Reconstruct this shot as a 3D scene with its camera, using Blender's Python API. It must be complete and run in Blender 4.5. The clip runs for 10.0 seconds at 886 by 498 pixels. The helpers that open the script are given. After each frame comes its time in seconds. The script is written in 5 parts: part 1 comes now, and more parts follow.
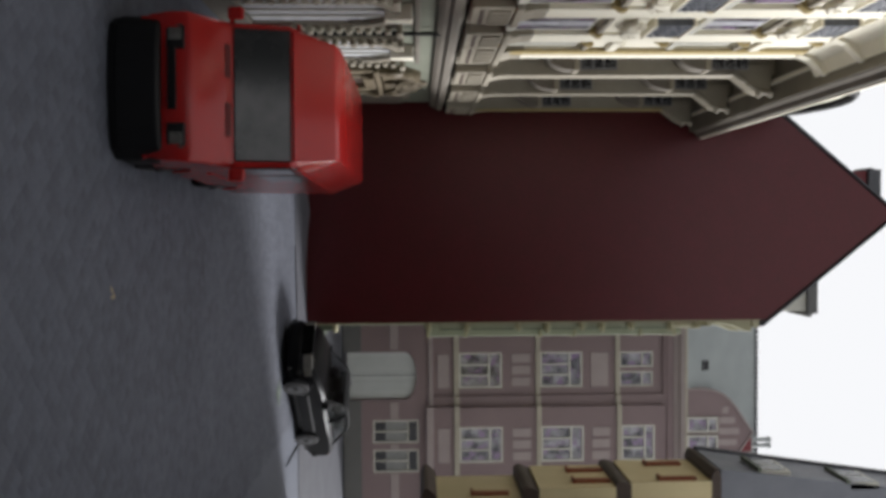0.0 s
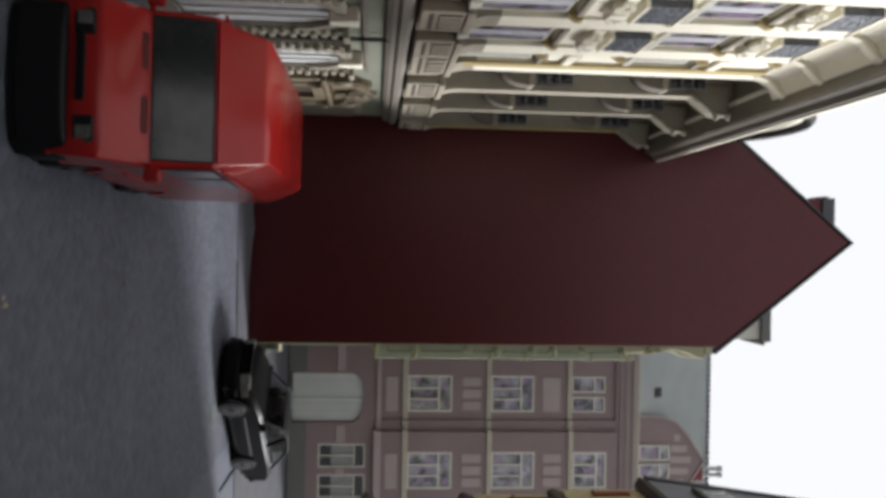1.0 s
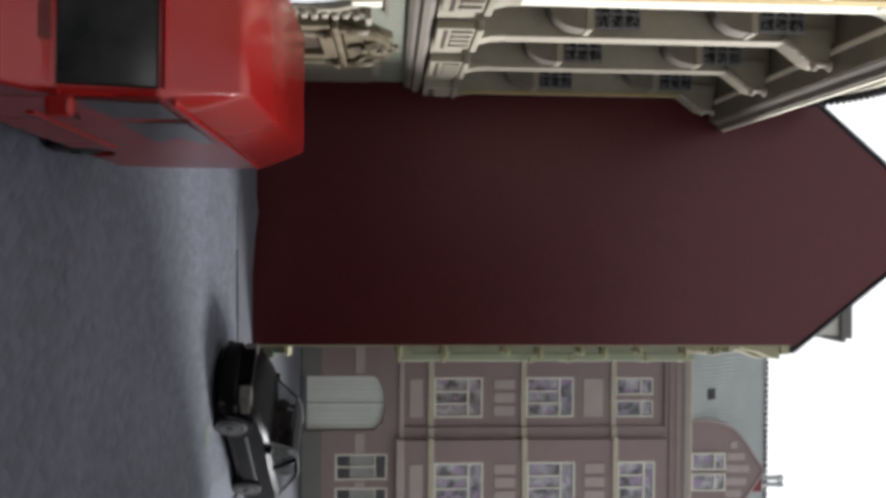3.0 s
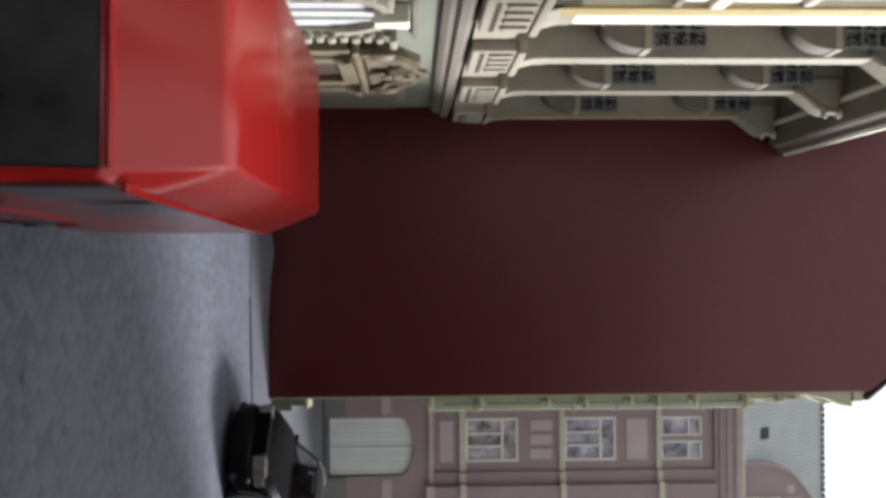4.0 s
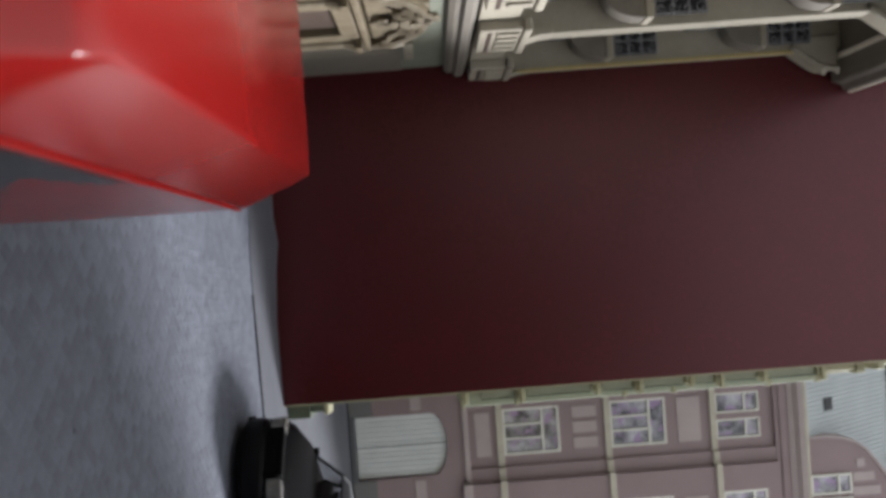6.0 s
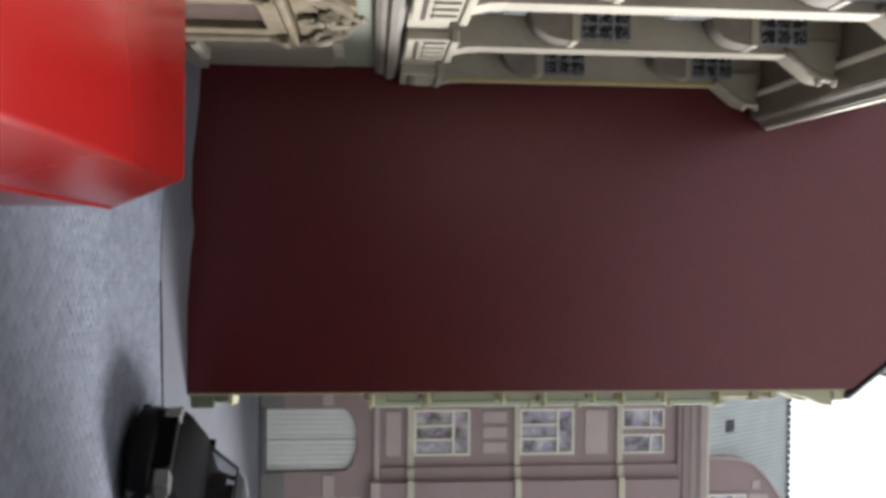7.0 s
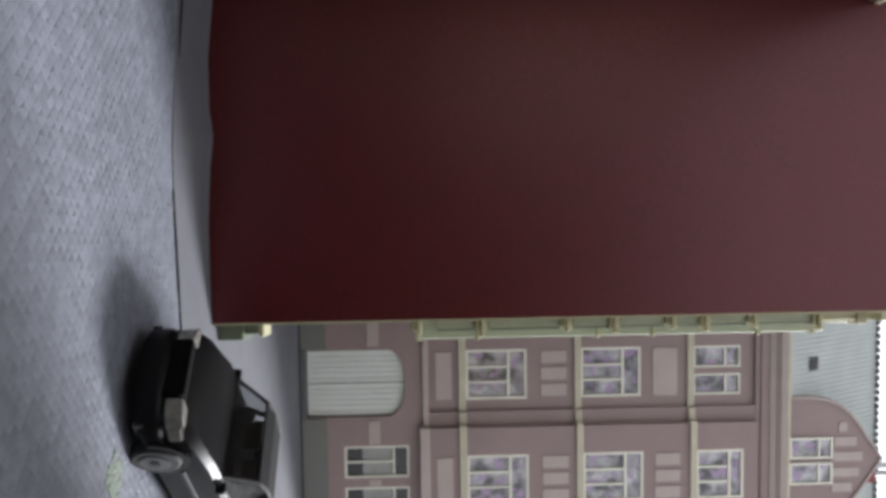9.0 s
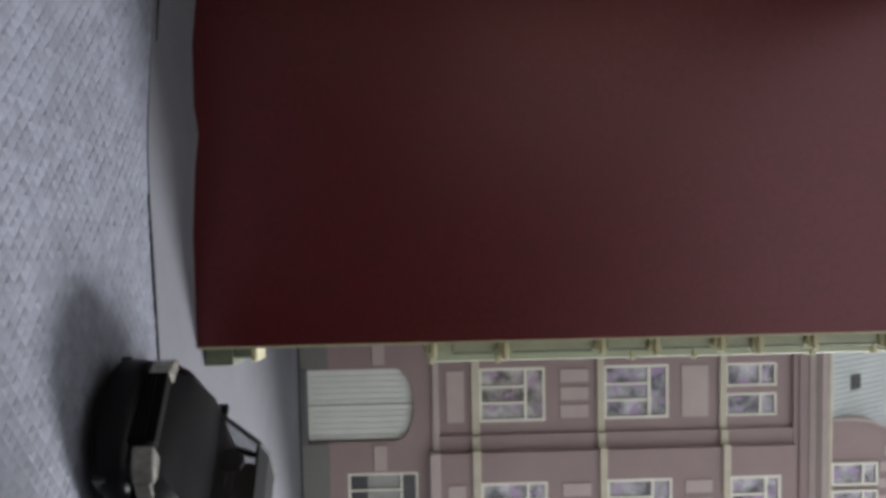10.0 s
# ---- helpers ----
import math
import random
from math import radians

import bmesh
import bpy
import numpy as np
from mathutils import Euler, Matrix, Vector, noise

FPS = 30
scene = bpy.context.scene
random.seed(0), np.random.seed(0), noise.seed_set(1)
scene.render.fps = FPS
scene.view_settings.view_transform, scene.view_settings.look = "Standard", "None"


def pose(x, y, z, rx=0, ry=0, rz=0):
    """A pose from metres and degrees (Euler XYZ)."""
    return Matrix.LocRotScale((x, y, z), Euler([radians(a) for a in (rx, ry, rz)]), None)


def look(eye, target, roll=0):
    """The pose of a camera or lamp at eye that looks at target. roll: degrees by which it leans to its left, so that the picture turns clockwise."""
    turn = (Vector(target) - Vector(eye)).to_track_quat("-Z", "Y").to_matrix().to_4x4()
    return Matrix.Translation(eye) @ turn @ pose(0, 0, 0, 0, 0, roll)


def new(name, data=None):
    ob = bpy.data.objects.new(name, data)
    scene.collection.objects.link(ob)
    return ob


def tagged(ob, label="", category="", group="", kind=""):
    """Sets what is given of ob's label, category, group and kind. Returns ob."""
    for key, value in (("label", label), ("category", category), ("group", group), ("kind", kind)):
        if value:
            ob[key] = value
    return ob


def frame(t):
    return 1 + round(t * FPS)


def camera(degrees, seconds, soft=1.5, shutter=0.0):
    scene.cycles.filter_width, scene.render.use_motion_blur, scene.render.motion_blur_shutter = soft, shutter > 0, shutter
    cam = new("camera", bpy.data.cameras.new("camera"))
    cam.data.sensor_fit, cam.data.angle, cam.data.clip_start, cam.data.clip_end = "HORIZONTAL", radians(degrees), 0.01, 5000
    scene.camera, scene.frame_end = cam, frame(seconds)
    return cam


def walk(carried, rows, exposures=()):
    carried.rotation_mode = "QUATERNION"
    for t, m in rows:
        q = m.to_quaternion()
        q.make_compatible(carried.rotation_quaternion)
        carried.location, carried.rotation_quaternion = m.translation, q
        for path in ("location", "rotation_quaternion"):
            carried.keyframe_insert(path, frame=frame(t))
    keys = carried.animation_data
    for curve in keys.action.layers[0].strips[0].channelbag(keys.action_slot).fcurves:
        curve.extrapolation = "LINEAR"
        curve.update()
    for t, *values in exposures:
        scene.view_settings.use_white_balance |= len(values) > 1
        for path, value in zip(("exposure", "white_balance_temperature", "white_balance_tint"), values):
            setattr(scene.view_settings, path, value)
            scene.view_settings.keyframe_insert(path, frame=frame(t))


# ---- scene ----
S = 1 / 87  # the street is a model in 1:87; everything below is written in full-size metres
cam = camera(55.0, 10.0, soft=3.8, shutter=0.4)
cam.data.dof.use_dof, cam.data.dof.focus_distance, cam.data.dof.aperture_fstop = True, 21 * S, 95.0
PATH = [
    (0, (0.920, 0.149, 3.650), (0.975, 2.147, 3.713), 89.61),
    (0.5, (0.939, 0.162, 3.797), (0.959, 2.160, 3.883), 89.93),
    (1, (1.032, 0.964, 3.965), (1.035, 2.958, 4.124), 91.11),
    (1.5, (1.231, 2.091, 3.834), (1.274, 4.087, 3.966), 90.78),
    (2, (1.219, 2.826, 3.823), (1.248, 4.822, 3.946), 90.80),
    (2.2, (1.261, 3.215, 3.809), (1.290, 5.211, 3.926), 90.92),
    (3.3, (1.151, 5.399, 3.813), (1.166, 7.395, 3.934), 89.89),
    (3.5, (1.045, 6.015, 3.753), (1.069, 8.012, 3.866), 89.13),
    (4, (0.538, 6.739, 3.659), (0.529, 8.737, 3.728), 89.71),
    (4.5, (0.445, 7.326, 3.660), (0.434, 9.325, 3.726), 88.45),
    (5, (0.404, 7.842, 3.576), (0.370, 9.841, 3.596), 86.56),
    (5.5, (0.290, 8.611, 3.575), (0.252, 10.610, 3.602), 86.36),
    (5.7, (0.465, 9.017, 3.535), (0.471, 11.017, 3.560), 85.23),
    (6.8, (0.756, 9.270, 3.823), (0.847, 11.265, 3.930), 89.49),
    (7, (0.477, 9.036, 4.081), (0.522, 11.029, 4.245), 90.40),
    (7.5, (0.796, 9.107, 4.147), (0.876, 11.099, 4.311), 87.94),
    (8, (1.256, 10.297, 4.064), (1.403, 12.286, 4.207), 90.85),
    (8.5, (1.340, 10.745, 4.082), (1.487, 12.735, 4.208), 90.44),
    (9, (1.579, 11.415, 4.058), (1.717, 13.409, 4.119), 89.02),
    (9.5, (1.518, 12.278, 3.969), (1.653, 14.272, 4.038), 90.30),
    (10, (1.618, 13.424, 3.868), (1.740, 15.419, 3.924), 88.83),
]
EXPOSURES = [(0, 0.03, 6500, 10), (1, 0.07, 6500, 10), (2, 0.1, 6500, 10), (3.5, 0.56, 6420, 10), (4, 0.69, 6380, 10), (4.5, 0.73, 6350, 10), (5.6, 0.65, 6300, 10), (7, 0.98, 6320, 10), (9, 0.98, 6400, 10), (10, 0.88, 6430, 10)]
walk(cam, [(t, look(Vector(eye) * S, Vector(target) * S, roll)) for t, eye, target, roll in PATH], EXPOSURES)

# ---- world and light ----
SUN_TO = Vector((0.884, 0.467, 0.0))
SUN_ELEVATION = 31.0
world = bpy.data.worlds.new("world")
scene.world = world
world.use_nodes = True
back = world.node_tree.nodes["Background"]
back.inputs[0].default_value = (0.965, 0.975, 1.0, 1)
back.inputs[1].default_value = 0.95
sun_data = bpy.data.lights.new("sun", "SUN")
sun_data.energy, sun_data.angle, sun_data.color = 5.6, radians(18), (0.98, 0.98, 1.0)
sun = new("sun", sun_data)
sun.matrix_world = look(SUN_TO * 0.5 + Vector((0, 0, 0.5 * math.tan(radians(SUN_ELEVATION)))), (0, 0, 0))


# ---- materials ----
def surface(name, colour, other=None, rough=0.6, size=1.0, mix=0.5, grain=0.08, grain_size=0.06, bump=0.3, depth=0.01,
            metal=0.0, coat=0.0, spec=0.35, sheen=(1, 1, 1), vary=0.12, pieces=0.0, islands=0.0, stretch=(1, 1, 1)):
    """Two colours in large soft patches, fine grain on both, and relief; sizes in full-size metres."""
    colour, other = [0.7 * k for k in colour], [0.7 * k for k in (other or [0.8 * c for c in colour])]
    m = bpy.data.materials.new(name)
    m.use_nodes = True
    n, link = m.node_tree.nodes, m.node_tree.links.new
    b = n["Principled BSDF"]
    co, mp = n.new("ShaderNodeTexCoord"), n.new("ShaderNodeMapping")
    mp.inputs["Scale"].default_value = [k / S for k in stretch]
    link(co.outputs["Object"], mp.inputs["Vector"])
    big, fine = n.new("ShaderNodeTexNoise"), n.new("ShaderNodeTexNoise")
    for tex, s, d in ((big, 1 / size, 5.0), (fine, 1 / grain_size, 3.0)):
        link(mp.outputs[0], tex.inputs["Vector"])
        tex.inputs["Scale"].default_value, tex.inputs["Detail"].default_value = s, d
    ramp = n.new("ShaderNodeMapRange")
    ramp.inputs["From Min"].default_value, ramp.inputs["From Max"].default_value = 0.5 - mix * 0.5, 0.5 + mix * 0.5
    link(big.outputs["Fac"], ramp.inputs["Value"])
    base = n.new("ShaderNodeMix")
    base.data_type = "RGBA"
    base.inputs["A"].default_value, base.inputs["B"].default_value = (*colour, 1), (*other, 1)
    link(ramp.outputs[0], base.inputs["Factor"])
    hsv = n.new("ShaderNodeHueSaturation")
    val = n.new("ShaderNodeMapRange")
    val.inputs["To Min"].default_value, val.inputs["To Max"].default_value = 1 - grain * 2, 1 + grain * 2
    link(fine.outputs["Fac"], val.inputs["Value"])
    out = val.outputs[0]
    if pieces:
        info, mul, add = n.new("ShaderNodeObjectInfo"), n.new("ShaderNodeMath"), n.new("ShaderNodeMath")
        mul.operation, add.operation = "MULTIPLY_ADD", "MULTIPLY"
        link(info.outputs["Random"], mul.inputs[0])
        mul.inputs[1].default_value, mul.inputs[2].default_value = pieces * 2, 1 - pieces
        link(mul.outputs[0], add.inputs[0])
        link(out, add.inputs[1])
        out = add.outputs[0]
    if islands:
        geo, mul, add = n.new("ShaderNodeNewGeometry"), n.new("ShaderNodeMath"), n.new("ShaderNodeMath")
        mul.operation, add.operation = "MULTIPLY_ADD", "MULTIPLY"
        link(geo.outputs["Random Per Island"], mul.inputs[0])
        mul.inputs[1].default_value, mul.inputs[2].default_value = islands * 2, 1 - islands
        link(mul.outputs[0], add.inputs[0])
        link(out, add.inputs[1])
        out = add.outputs[0]
    link(out, hsv.inputs["Value"])
    link(base.outputs["Result"], hsv.inputs["Color"])
    link(hsv.outputs[0], b.inputs["Base Color"])
    r = n.new("ShaderNodeMapRange")
    r.inputs["To Min"].default_value, r.inputs["To Max"].default_value = max(0.02, rough - vary), min(1, rough + vary)
    link(big.outputs["Fac"], r.inputs["Value"])
    link(r.outputs[0], b.inputs["Roughness"])
    if bump:
        bp = n.new("ShaderNodeBump")
        bp.inputs["Strength"].default_value, bp.inputs["Distance"].default_value = bump, depth * S
        link(fine.outputs["Fac"], bp.inputs["Height"])
        link(bp.outputs[0], b.inputs["Normal"])
    b.inputs["Metallic"].default_value, b.inputs["Specular IOR Level"].default_value = metal, spec
    b.inputs["Specular Tint"].default_value = (*sheen, 1)
    b.inputs["Coat Weight"].default_value, b.inputs["Coat Roughness"].default_value = coat, 0.08
    return m


def clear(name, colour, rough=0.02):
    m = bpy.data.materials.new(name)
    m.use_nodes = True
    b = m.node_tree.nodes["Principled BSDF"]
    b.inputs["Base Color"].default_value, b.inputs["Roughness"].default_value = (*colour, 1), rough
    b.inputs["Transmission Weight"].default_value, b.inputs["IOR"].default_value = 1.0, 1.12
    return m


def curtain(name, light, dark, tint):
    """Printed window foil: folds of a pale curtain over dark glass, glossy."""
    m = surface(name, light, dark, rough=0.22, size=0.5, mix=0.25, grain=0.25, grain_size=0.09, bump=0, spec=0.6)
    n, link = m.node_tree.nodes, m.node_tree.links.new
    b = n["Principled BSDF"]
    was = b.inputs["Base Color"].links[0].from_socket
    mp = n["Mapping"]
    info, off = n.new("ShaderNodeObjectInfo"), n.new("ShaderNodeVectorMath")
    off.operation = "SCALE"
    off.inputs[0].default_value = (31, 17, 23)
    link(info.outputs["Random"], off.inputs["Scale"])
    link(off.outputs[0], mp.inputs["Location"])
    spots, step, mixer = n.new("ShaderNodeTexNoise"), n.new("ShaderNodeMapRange"), n.new("ShaderNodeMix")
    spots.inputs["Scale"].default_value, spots.inputs["Detail"].default_value = 3.2, 4.0
    link(mp.outputs[0], spots.inputs["Vector"])
    step.inputs["From Min"].default_value, step.inputs["From Max"].default_value = 0.5, 0.62
    link(spots.outputs["Fac"], step.inputs["Value"])
    mixer.data_type = "RGBA"
    mixer.inputs["B"].default_value = (*tint, 1)
    link(step.outputs[0], mixer.inputs["Factor"])
    link(was, mixer.inputs["A"])
    link(mixer.outputs["Result"], b.inputs["Base Color"])
    return m


ROAD = surface("road_grey", (0.172, 0.186, 0.228), (0.144, 0.156, 0.192), rough=0.65, size=3.0, grain=0.14, grain_size=0.05, bump=0.5, depth=0.02)
SETT = surface("sett_grey", (0.146, 0.155, 0.190), (0.122, 0.129, 0.158), rough=0.7, size=2.5, grain=0.12, grain_size=0.05, bump=0.4, depth=0.012, islands=0.17)
PAVING = surface("paving_grey", (0.122, 0.124, 0.142), (0.104, 0.106, 0.122), rough=0.65, size=1.2, grain=0.1, grain_size=0.04, bump=0.3)
DARK_RED = surface("dark_red_wall", (0.082, 0.0088, 0.0116), (0.060, 0.0096, 0.0082), rough=0.32, spec=0.47, sheen=(1, 0.66, 0.7), vary=0.02, size=0.5, mix=0.8, grain=0.22, grain_size=0.1, bump=0.25, depth=0.01)
CHIMNEY_RED = surface("chimney_red", (0.20, 0.03, 0.035), rough=0.6)
SLATE = surface("slate_dark", (0.07, 0.072, 0.08), (0.10, 0.10, 0.11), rough=0.5, size=0.4)
TILE_BLACK = surface("roof_tile_black", (0.02, 0.02, 0.022), (0.035, 0.033, 0.033), rough=0.45, size=0.3)
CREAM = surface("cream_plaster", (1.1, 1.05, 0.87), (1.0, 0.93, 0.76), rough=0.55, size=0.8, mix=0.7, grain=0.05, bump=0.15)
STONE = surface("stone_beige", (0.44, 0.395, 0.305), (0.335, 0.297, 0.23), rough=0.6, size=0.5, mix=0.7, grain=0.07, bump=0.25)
PORTAL = surface("yellowed_carved_stone", (0.22, 0.18, 0.115), (0.12, 0.086, 0.044), rough=0.6, size=0.35, mix=0.6, grain=0.09, bump=0.3)
# shade of the far sunk bays and the soffit, put into the plaster's colour
SHADED_TAUPE = surface("shaded_taupe_plaster", (0.275, 0.248, 0.192), (0.225, 0.203, 0.158), rough=0.6, size=0.6, mix=0.7, grain=0.05, bump=0.15)
WASHED_GREEN = surface("washed_green_plaster", (0.24, 0.252, 0.19), (0.195, 0.207, 0.158), rough=0.6, size=0.7, mix=0.7)
OCHRE = surface("ochre_edge", (0.58, 0.45, 0.19), (0.47, 0.36, 0.15), rough=0.6, size=0.4)
BROWN_STONE = surface("brown_grey_stone", (0.172, 0.15, 0.122), (0.23, 0.203, 0.165), rough=0.6, size=0.4, grain=0.08)
PALE_GREEN = surface("pale_green_plaster", (0.40, 0.43, 0.325), (0.33, 0.355, 0.265), rough=0.6, size=0.7, mix=0.7)
MOSS_GREEN = surface("moss_green_paint", (0.13, 0.155, 0.105), (0.09, 0.11, 0.075), rough=0.6, size=0.4)
STRAW = surface("straw_yellow_trim", (0.44, 0.42, 0.27), (0.36, 0.34, 0.22), rough=0.6, size=0.25)
IRONWORK = surface("black_ironwork", (0.016, 0.016, 0.018), (0.03, 0.03, 0.033), rough=0.6, spec=0.15, size=0.12, mix=0.3)
LACE = surface("silvered_lacework", (0.32, 0.32, 0.33), (0.17, 0.17, 0.18), rough=0.5, size=0.1, mix=0.4)
PEWTER = surface("grey_blue_relief", (0.14, 0.15, 0.175), (0.07, 0.076, 0.09), rough=0.5, size=0.15, mix=0.4)
PINK = surface("dusty_pink_plaster", (0.255, 0.183, 0.182), (0.22, 0.158, 0.16), rough=0.55, size=1.2, mix=0.7, grain=0.04, bump=0.15)
PINK_PALE = surface("pale_pink_panel", (0.39, 0.325, 0.31), (0.345, 0.285, 0.275), rough=0.6, size=0.6, grain=0.04)
PLINTH_GREY = surface("plinth_grey", (0.13, 0.13, 0.125), (0.16, 0.155, 0.15), rough=0.6, size=0.6)
IVORY = surface("ivory_trim", (0.46, 0.42, 0.33), (0.39, 0.355, 0.285), rough=0.5, size=0.5, grain=0.04)
WHITE_FRAME = surface("white_window_paint", (0.72, 0.71, 0.62), (0.62, 0.60, 0.52), rough=0.45, size=0.5, grain=0.03, bump=0)
DOOR_WHITE = surface("white_door_boards", (0.62, 0.64, 0.62), (0.55, 0.575, 0.55), rough=0.5, size=0.7, grain=0.03, bump=0.1, pieces=0.05)
ZINC = surface("grey_green_sheet_roof", (0.42, 0.45, 0.44), (0.36, 0.39, 0.385), rough=0.5, size=0.9, grain=0.05)
FOIL = curtain("window_foil", (0.40, 0.39, 0.42), (0.025, 0.026, 0.032), (0.20, 0.135, 0.23))
FOIL_DARK = curtain("dark_window_foil", (0.20, 0.22, 0.23), (0.02, 0.02, 0.023), (0.14, 0.15, 0.16))
YELLOW = surface("ochre_yellow_plaster", (0.82, 0.69, 0.40), (0.74, 0.62, 0.35), rough=0.6, size=0.9, grain=0.04)
BROWN = surface("dark_brown_eaves", (0.065, 0.042, 0.03), (0.09, 0.06, 0.045), rough=0.5, size=0.3)
RUST = surface("rust_red_shutter", (0.30, 0.085, 0.03), (0.24, 0.065, 0.025), rough=0.55, size=0.3)
VAN_RED = surface("red_van_plastic", (0.52, 0.0175, 0.015), (0.47, 0.0155, 0.013), rough=0.2, spec=0.38, size=1.2, grain=0.02, bump=0)
VAN_DARK = surface("black_van_plastic", (0.012, 0.012, 0.013), rough=0.55, spec=0.3, size=0.5, grain=0.05, bump=0)
SEAT_GREY = surface("grey_seat_plastic", (0.07, 0.065, 0.06), rough=0.6, size=0.5)
CAR_BLACK = surface("black_car_paint", (0.006, 0.006, 0.007), (0.010, 0.010, 0.011), rough=0.3, size=0.8, grain=0.03, bump=0, spec=0.06, vary=0.04)
CAR_MATT = surface("matt_black_frame", (0.010, 0.010, 0.011), rough=0.7, spec=0.1, size=0.5, grain=0.05, bump=0)
CHROME = surface("dull_chrome", (0.16, 0.16, 0.17), rough=0.45, size=0.5, grain=0.03, bump=0, metal=1.0)
TYRE = surface("black_tyre", (0.015, 0.015, 0.016), rough=0.7, size=0.2)
LAMP_CLEAR = surface("frosted_lamp", (0.22, 0.21, 0.19), (0.12, 0.115, 0.105), rough=0.2, size=0.1, coat=0.4)
CLEAR = clear("clear_plastic", (0.75, 0.76, 0.77), 0.06)
ARCH_WHITE = surface("white_arch_panel", (0.86, 0.86, 0.90), (0.66, 0.67, 0.72), rough=0.25, size=0.5, grain=0.05, bump=0)
MOSS = surface("pale_moss", (0.15, 0.185, 0.15), (0.19, 0.22, 0.185), rough=0.9, size=0.05)
DARK_PANE = surface("dark_window_pane", (0.022, 0.022, 0.025), (0.035, 0.035, 0.04), rough=0.25, size=0.3, bump=0)
BLIND = surface("grey_blind", (0.30, 0.30, 0.29), (0.24, 0.24, 0.235), rough=0.7, size=0.3)
CRUMB = surface("sandy_crumb", (0.6, 0.48, 0.3), rough=0.9, size=0.03)


# ---- building blocks ----
BASE = {}


def thing(name, base, label, category, group="", turn=0.0):
    ob = new(name)
    ob.empty_display_size = 0.005
    ob.matrix_world = Matrix.Translation(Vector(base) * S) @ Matrix.Rotation(radians(turn), 4, "Z")
    BASE[ob.name] = Vector((0, 0, 0)) if turn else Vector(base)
    return tagged(ob, label, category, group)


class Shape:
    """Gathers faces in full-size metres."""

    def __init__(self):
        self.v, self.f = [], []

    def add(self, verts, faces):
        n = len(self.v)
        self.v += [tuple(p) for p in verts]
        self.f += [tuple(i + n for i in f) for f in faces]
        return self

    def box(self, x0, x1, y0, y1, z0, z1):
        p = [(x, y, z) for x in (x0, x1) for y in (y0, y1) for z in (z0, z1)]
        return self.add(p, [(0, 1, 3, 2), (4, 6, 7, 5), (0, 4, 5, 1), (2, 3, 7, 6), (0, 2, 6, 4), (1, 5, 7, 3)])

    def prism(self, outline, a, b, axis="y"):
        """A closed outline, pushed along an axis from a to b. Outline: (x, z) for y, (y, z) for x, (x, y) for z."""
        put = {"y": lambda p, d: (p[0], d, p[1]), "x": lambda p, d: (d, p[0], p[1]), "z": lambda p, d: (p[0], p[1], d)}[axis]
        n = len(outline)
        verts = [put(p, a) for p in outline] + [put(p, b) for p in outline]
        faces = [tuple(range(n))[::-1], tuple(range(n, 2 * n))] + [(i, (i + 1) % n, n + (i + 1) % n, n + i) for i in range(n)]
        return self.add(verts, faces)

    def round(self, c, r, a, b, axis="y", n=16, r2=None):
        """A cylinder or cone round an axis; c: the two other coordinates."""
        put = {"y": lambda u, w, d: (u, d, w), "x": lambda u, w, d: (d, u, w), "z": lambda u, w, d: (u, w, d)}[axis]
        r2 = r if r2 is None else r2
        ring = [(math.cos(2 * math.pi * i / n), math.sin(2 * math.pi * i / n)) for i in range(n)]
        verts = [put(c[0] + r * u, c[1] + r * w, a) for u, w in ring] + [put(c[0] + r2 * u, c[1] + r2 * w, b) for u, w in ring]
        return self.add(verts, [tuple(range(n))[::-1], tuple(range(n, 2 * n))] + [(i, (i + 1) % n, n + (i + 1) % n, n + i) for i in range(n)])

    def ball(self, c, r, n=8):
        rows = n // 2
        verts = [(c[0], c[1], c[2] - r[2])]
        for j in range(1, rows):
            a = -math.pi / 2 + math.pi * j / rows
            verts += [(c[0] + r[0] * math.cos(a) * math.cos(2 * math.pi * i / n), c[1] + r[1] * math.cos(a) * math.sin(2 * math.pi * i / n), c[2] + r[2] * math.sin(a)) for i in range(n)]
        verts.append((c[0], c[1], c[2] + r[2]))
        faces = [(0, 1 + (i + 1) % n, 1 + i) for i in range(n)]
        for j in range(rows - 2):
            o = 1 + j * n
            faces += [(o + i, o + (i + 1) % n, o + n + (i + 1) % n, o + n + i) for i in range(n)]
        o, top = 1 + (rows - 2) * n, len(verts) - 1
        faces += [(o + i, o + (i + 1) % n, top) for i in range(n)]
        return self.add(verts, faces)


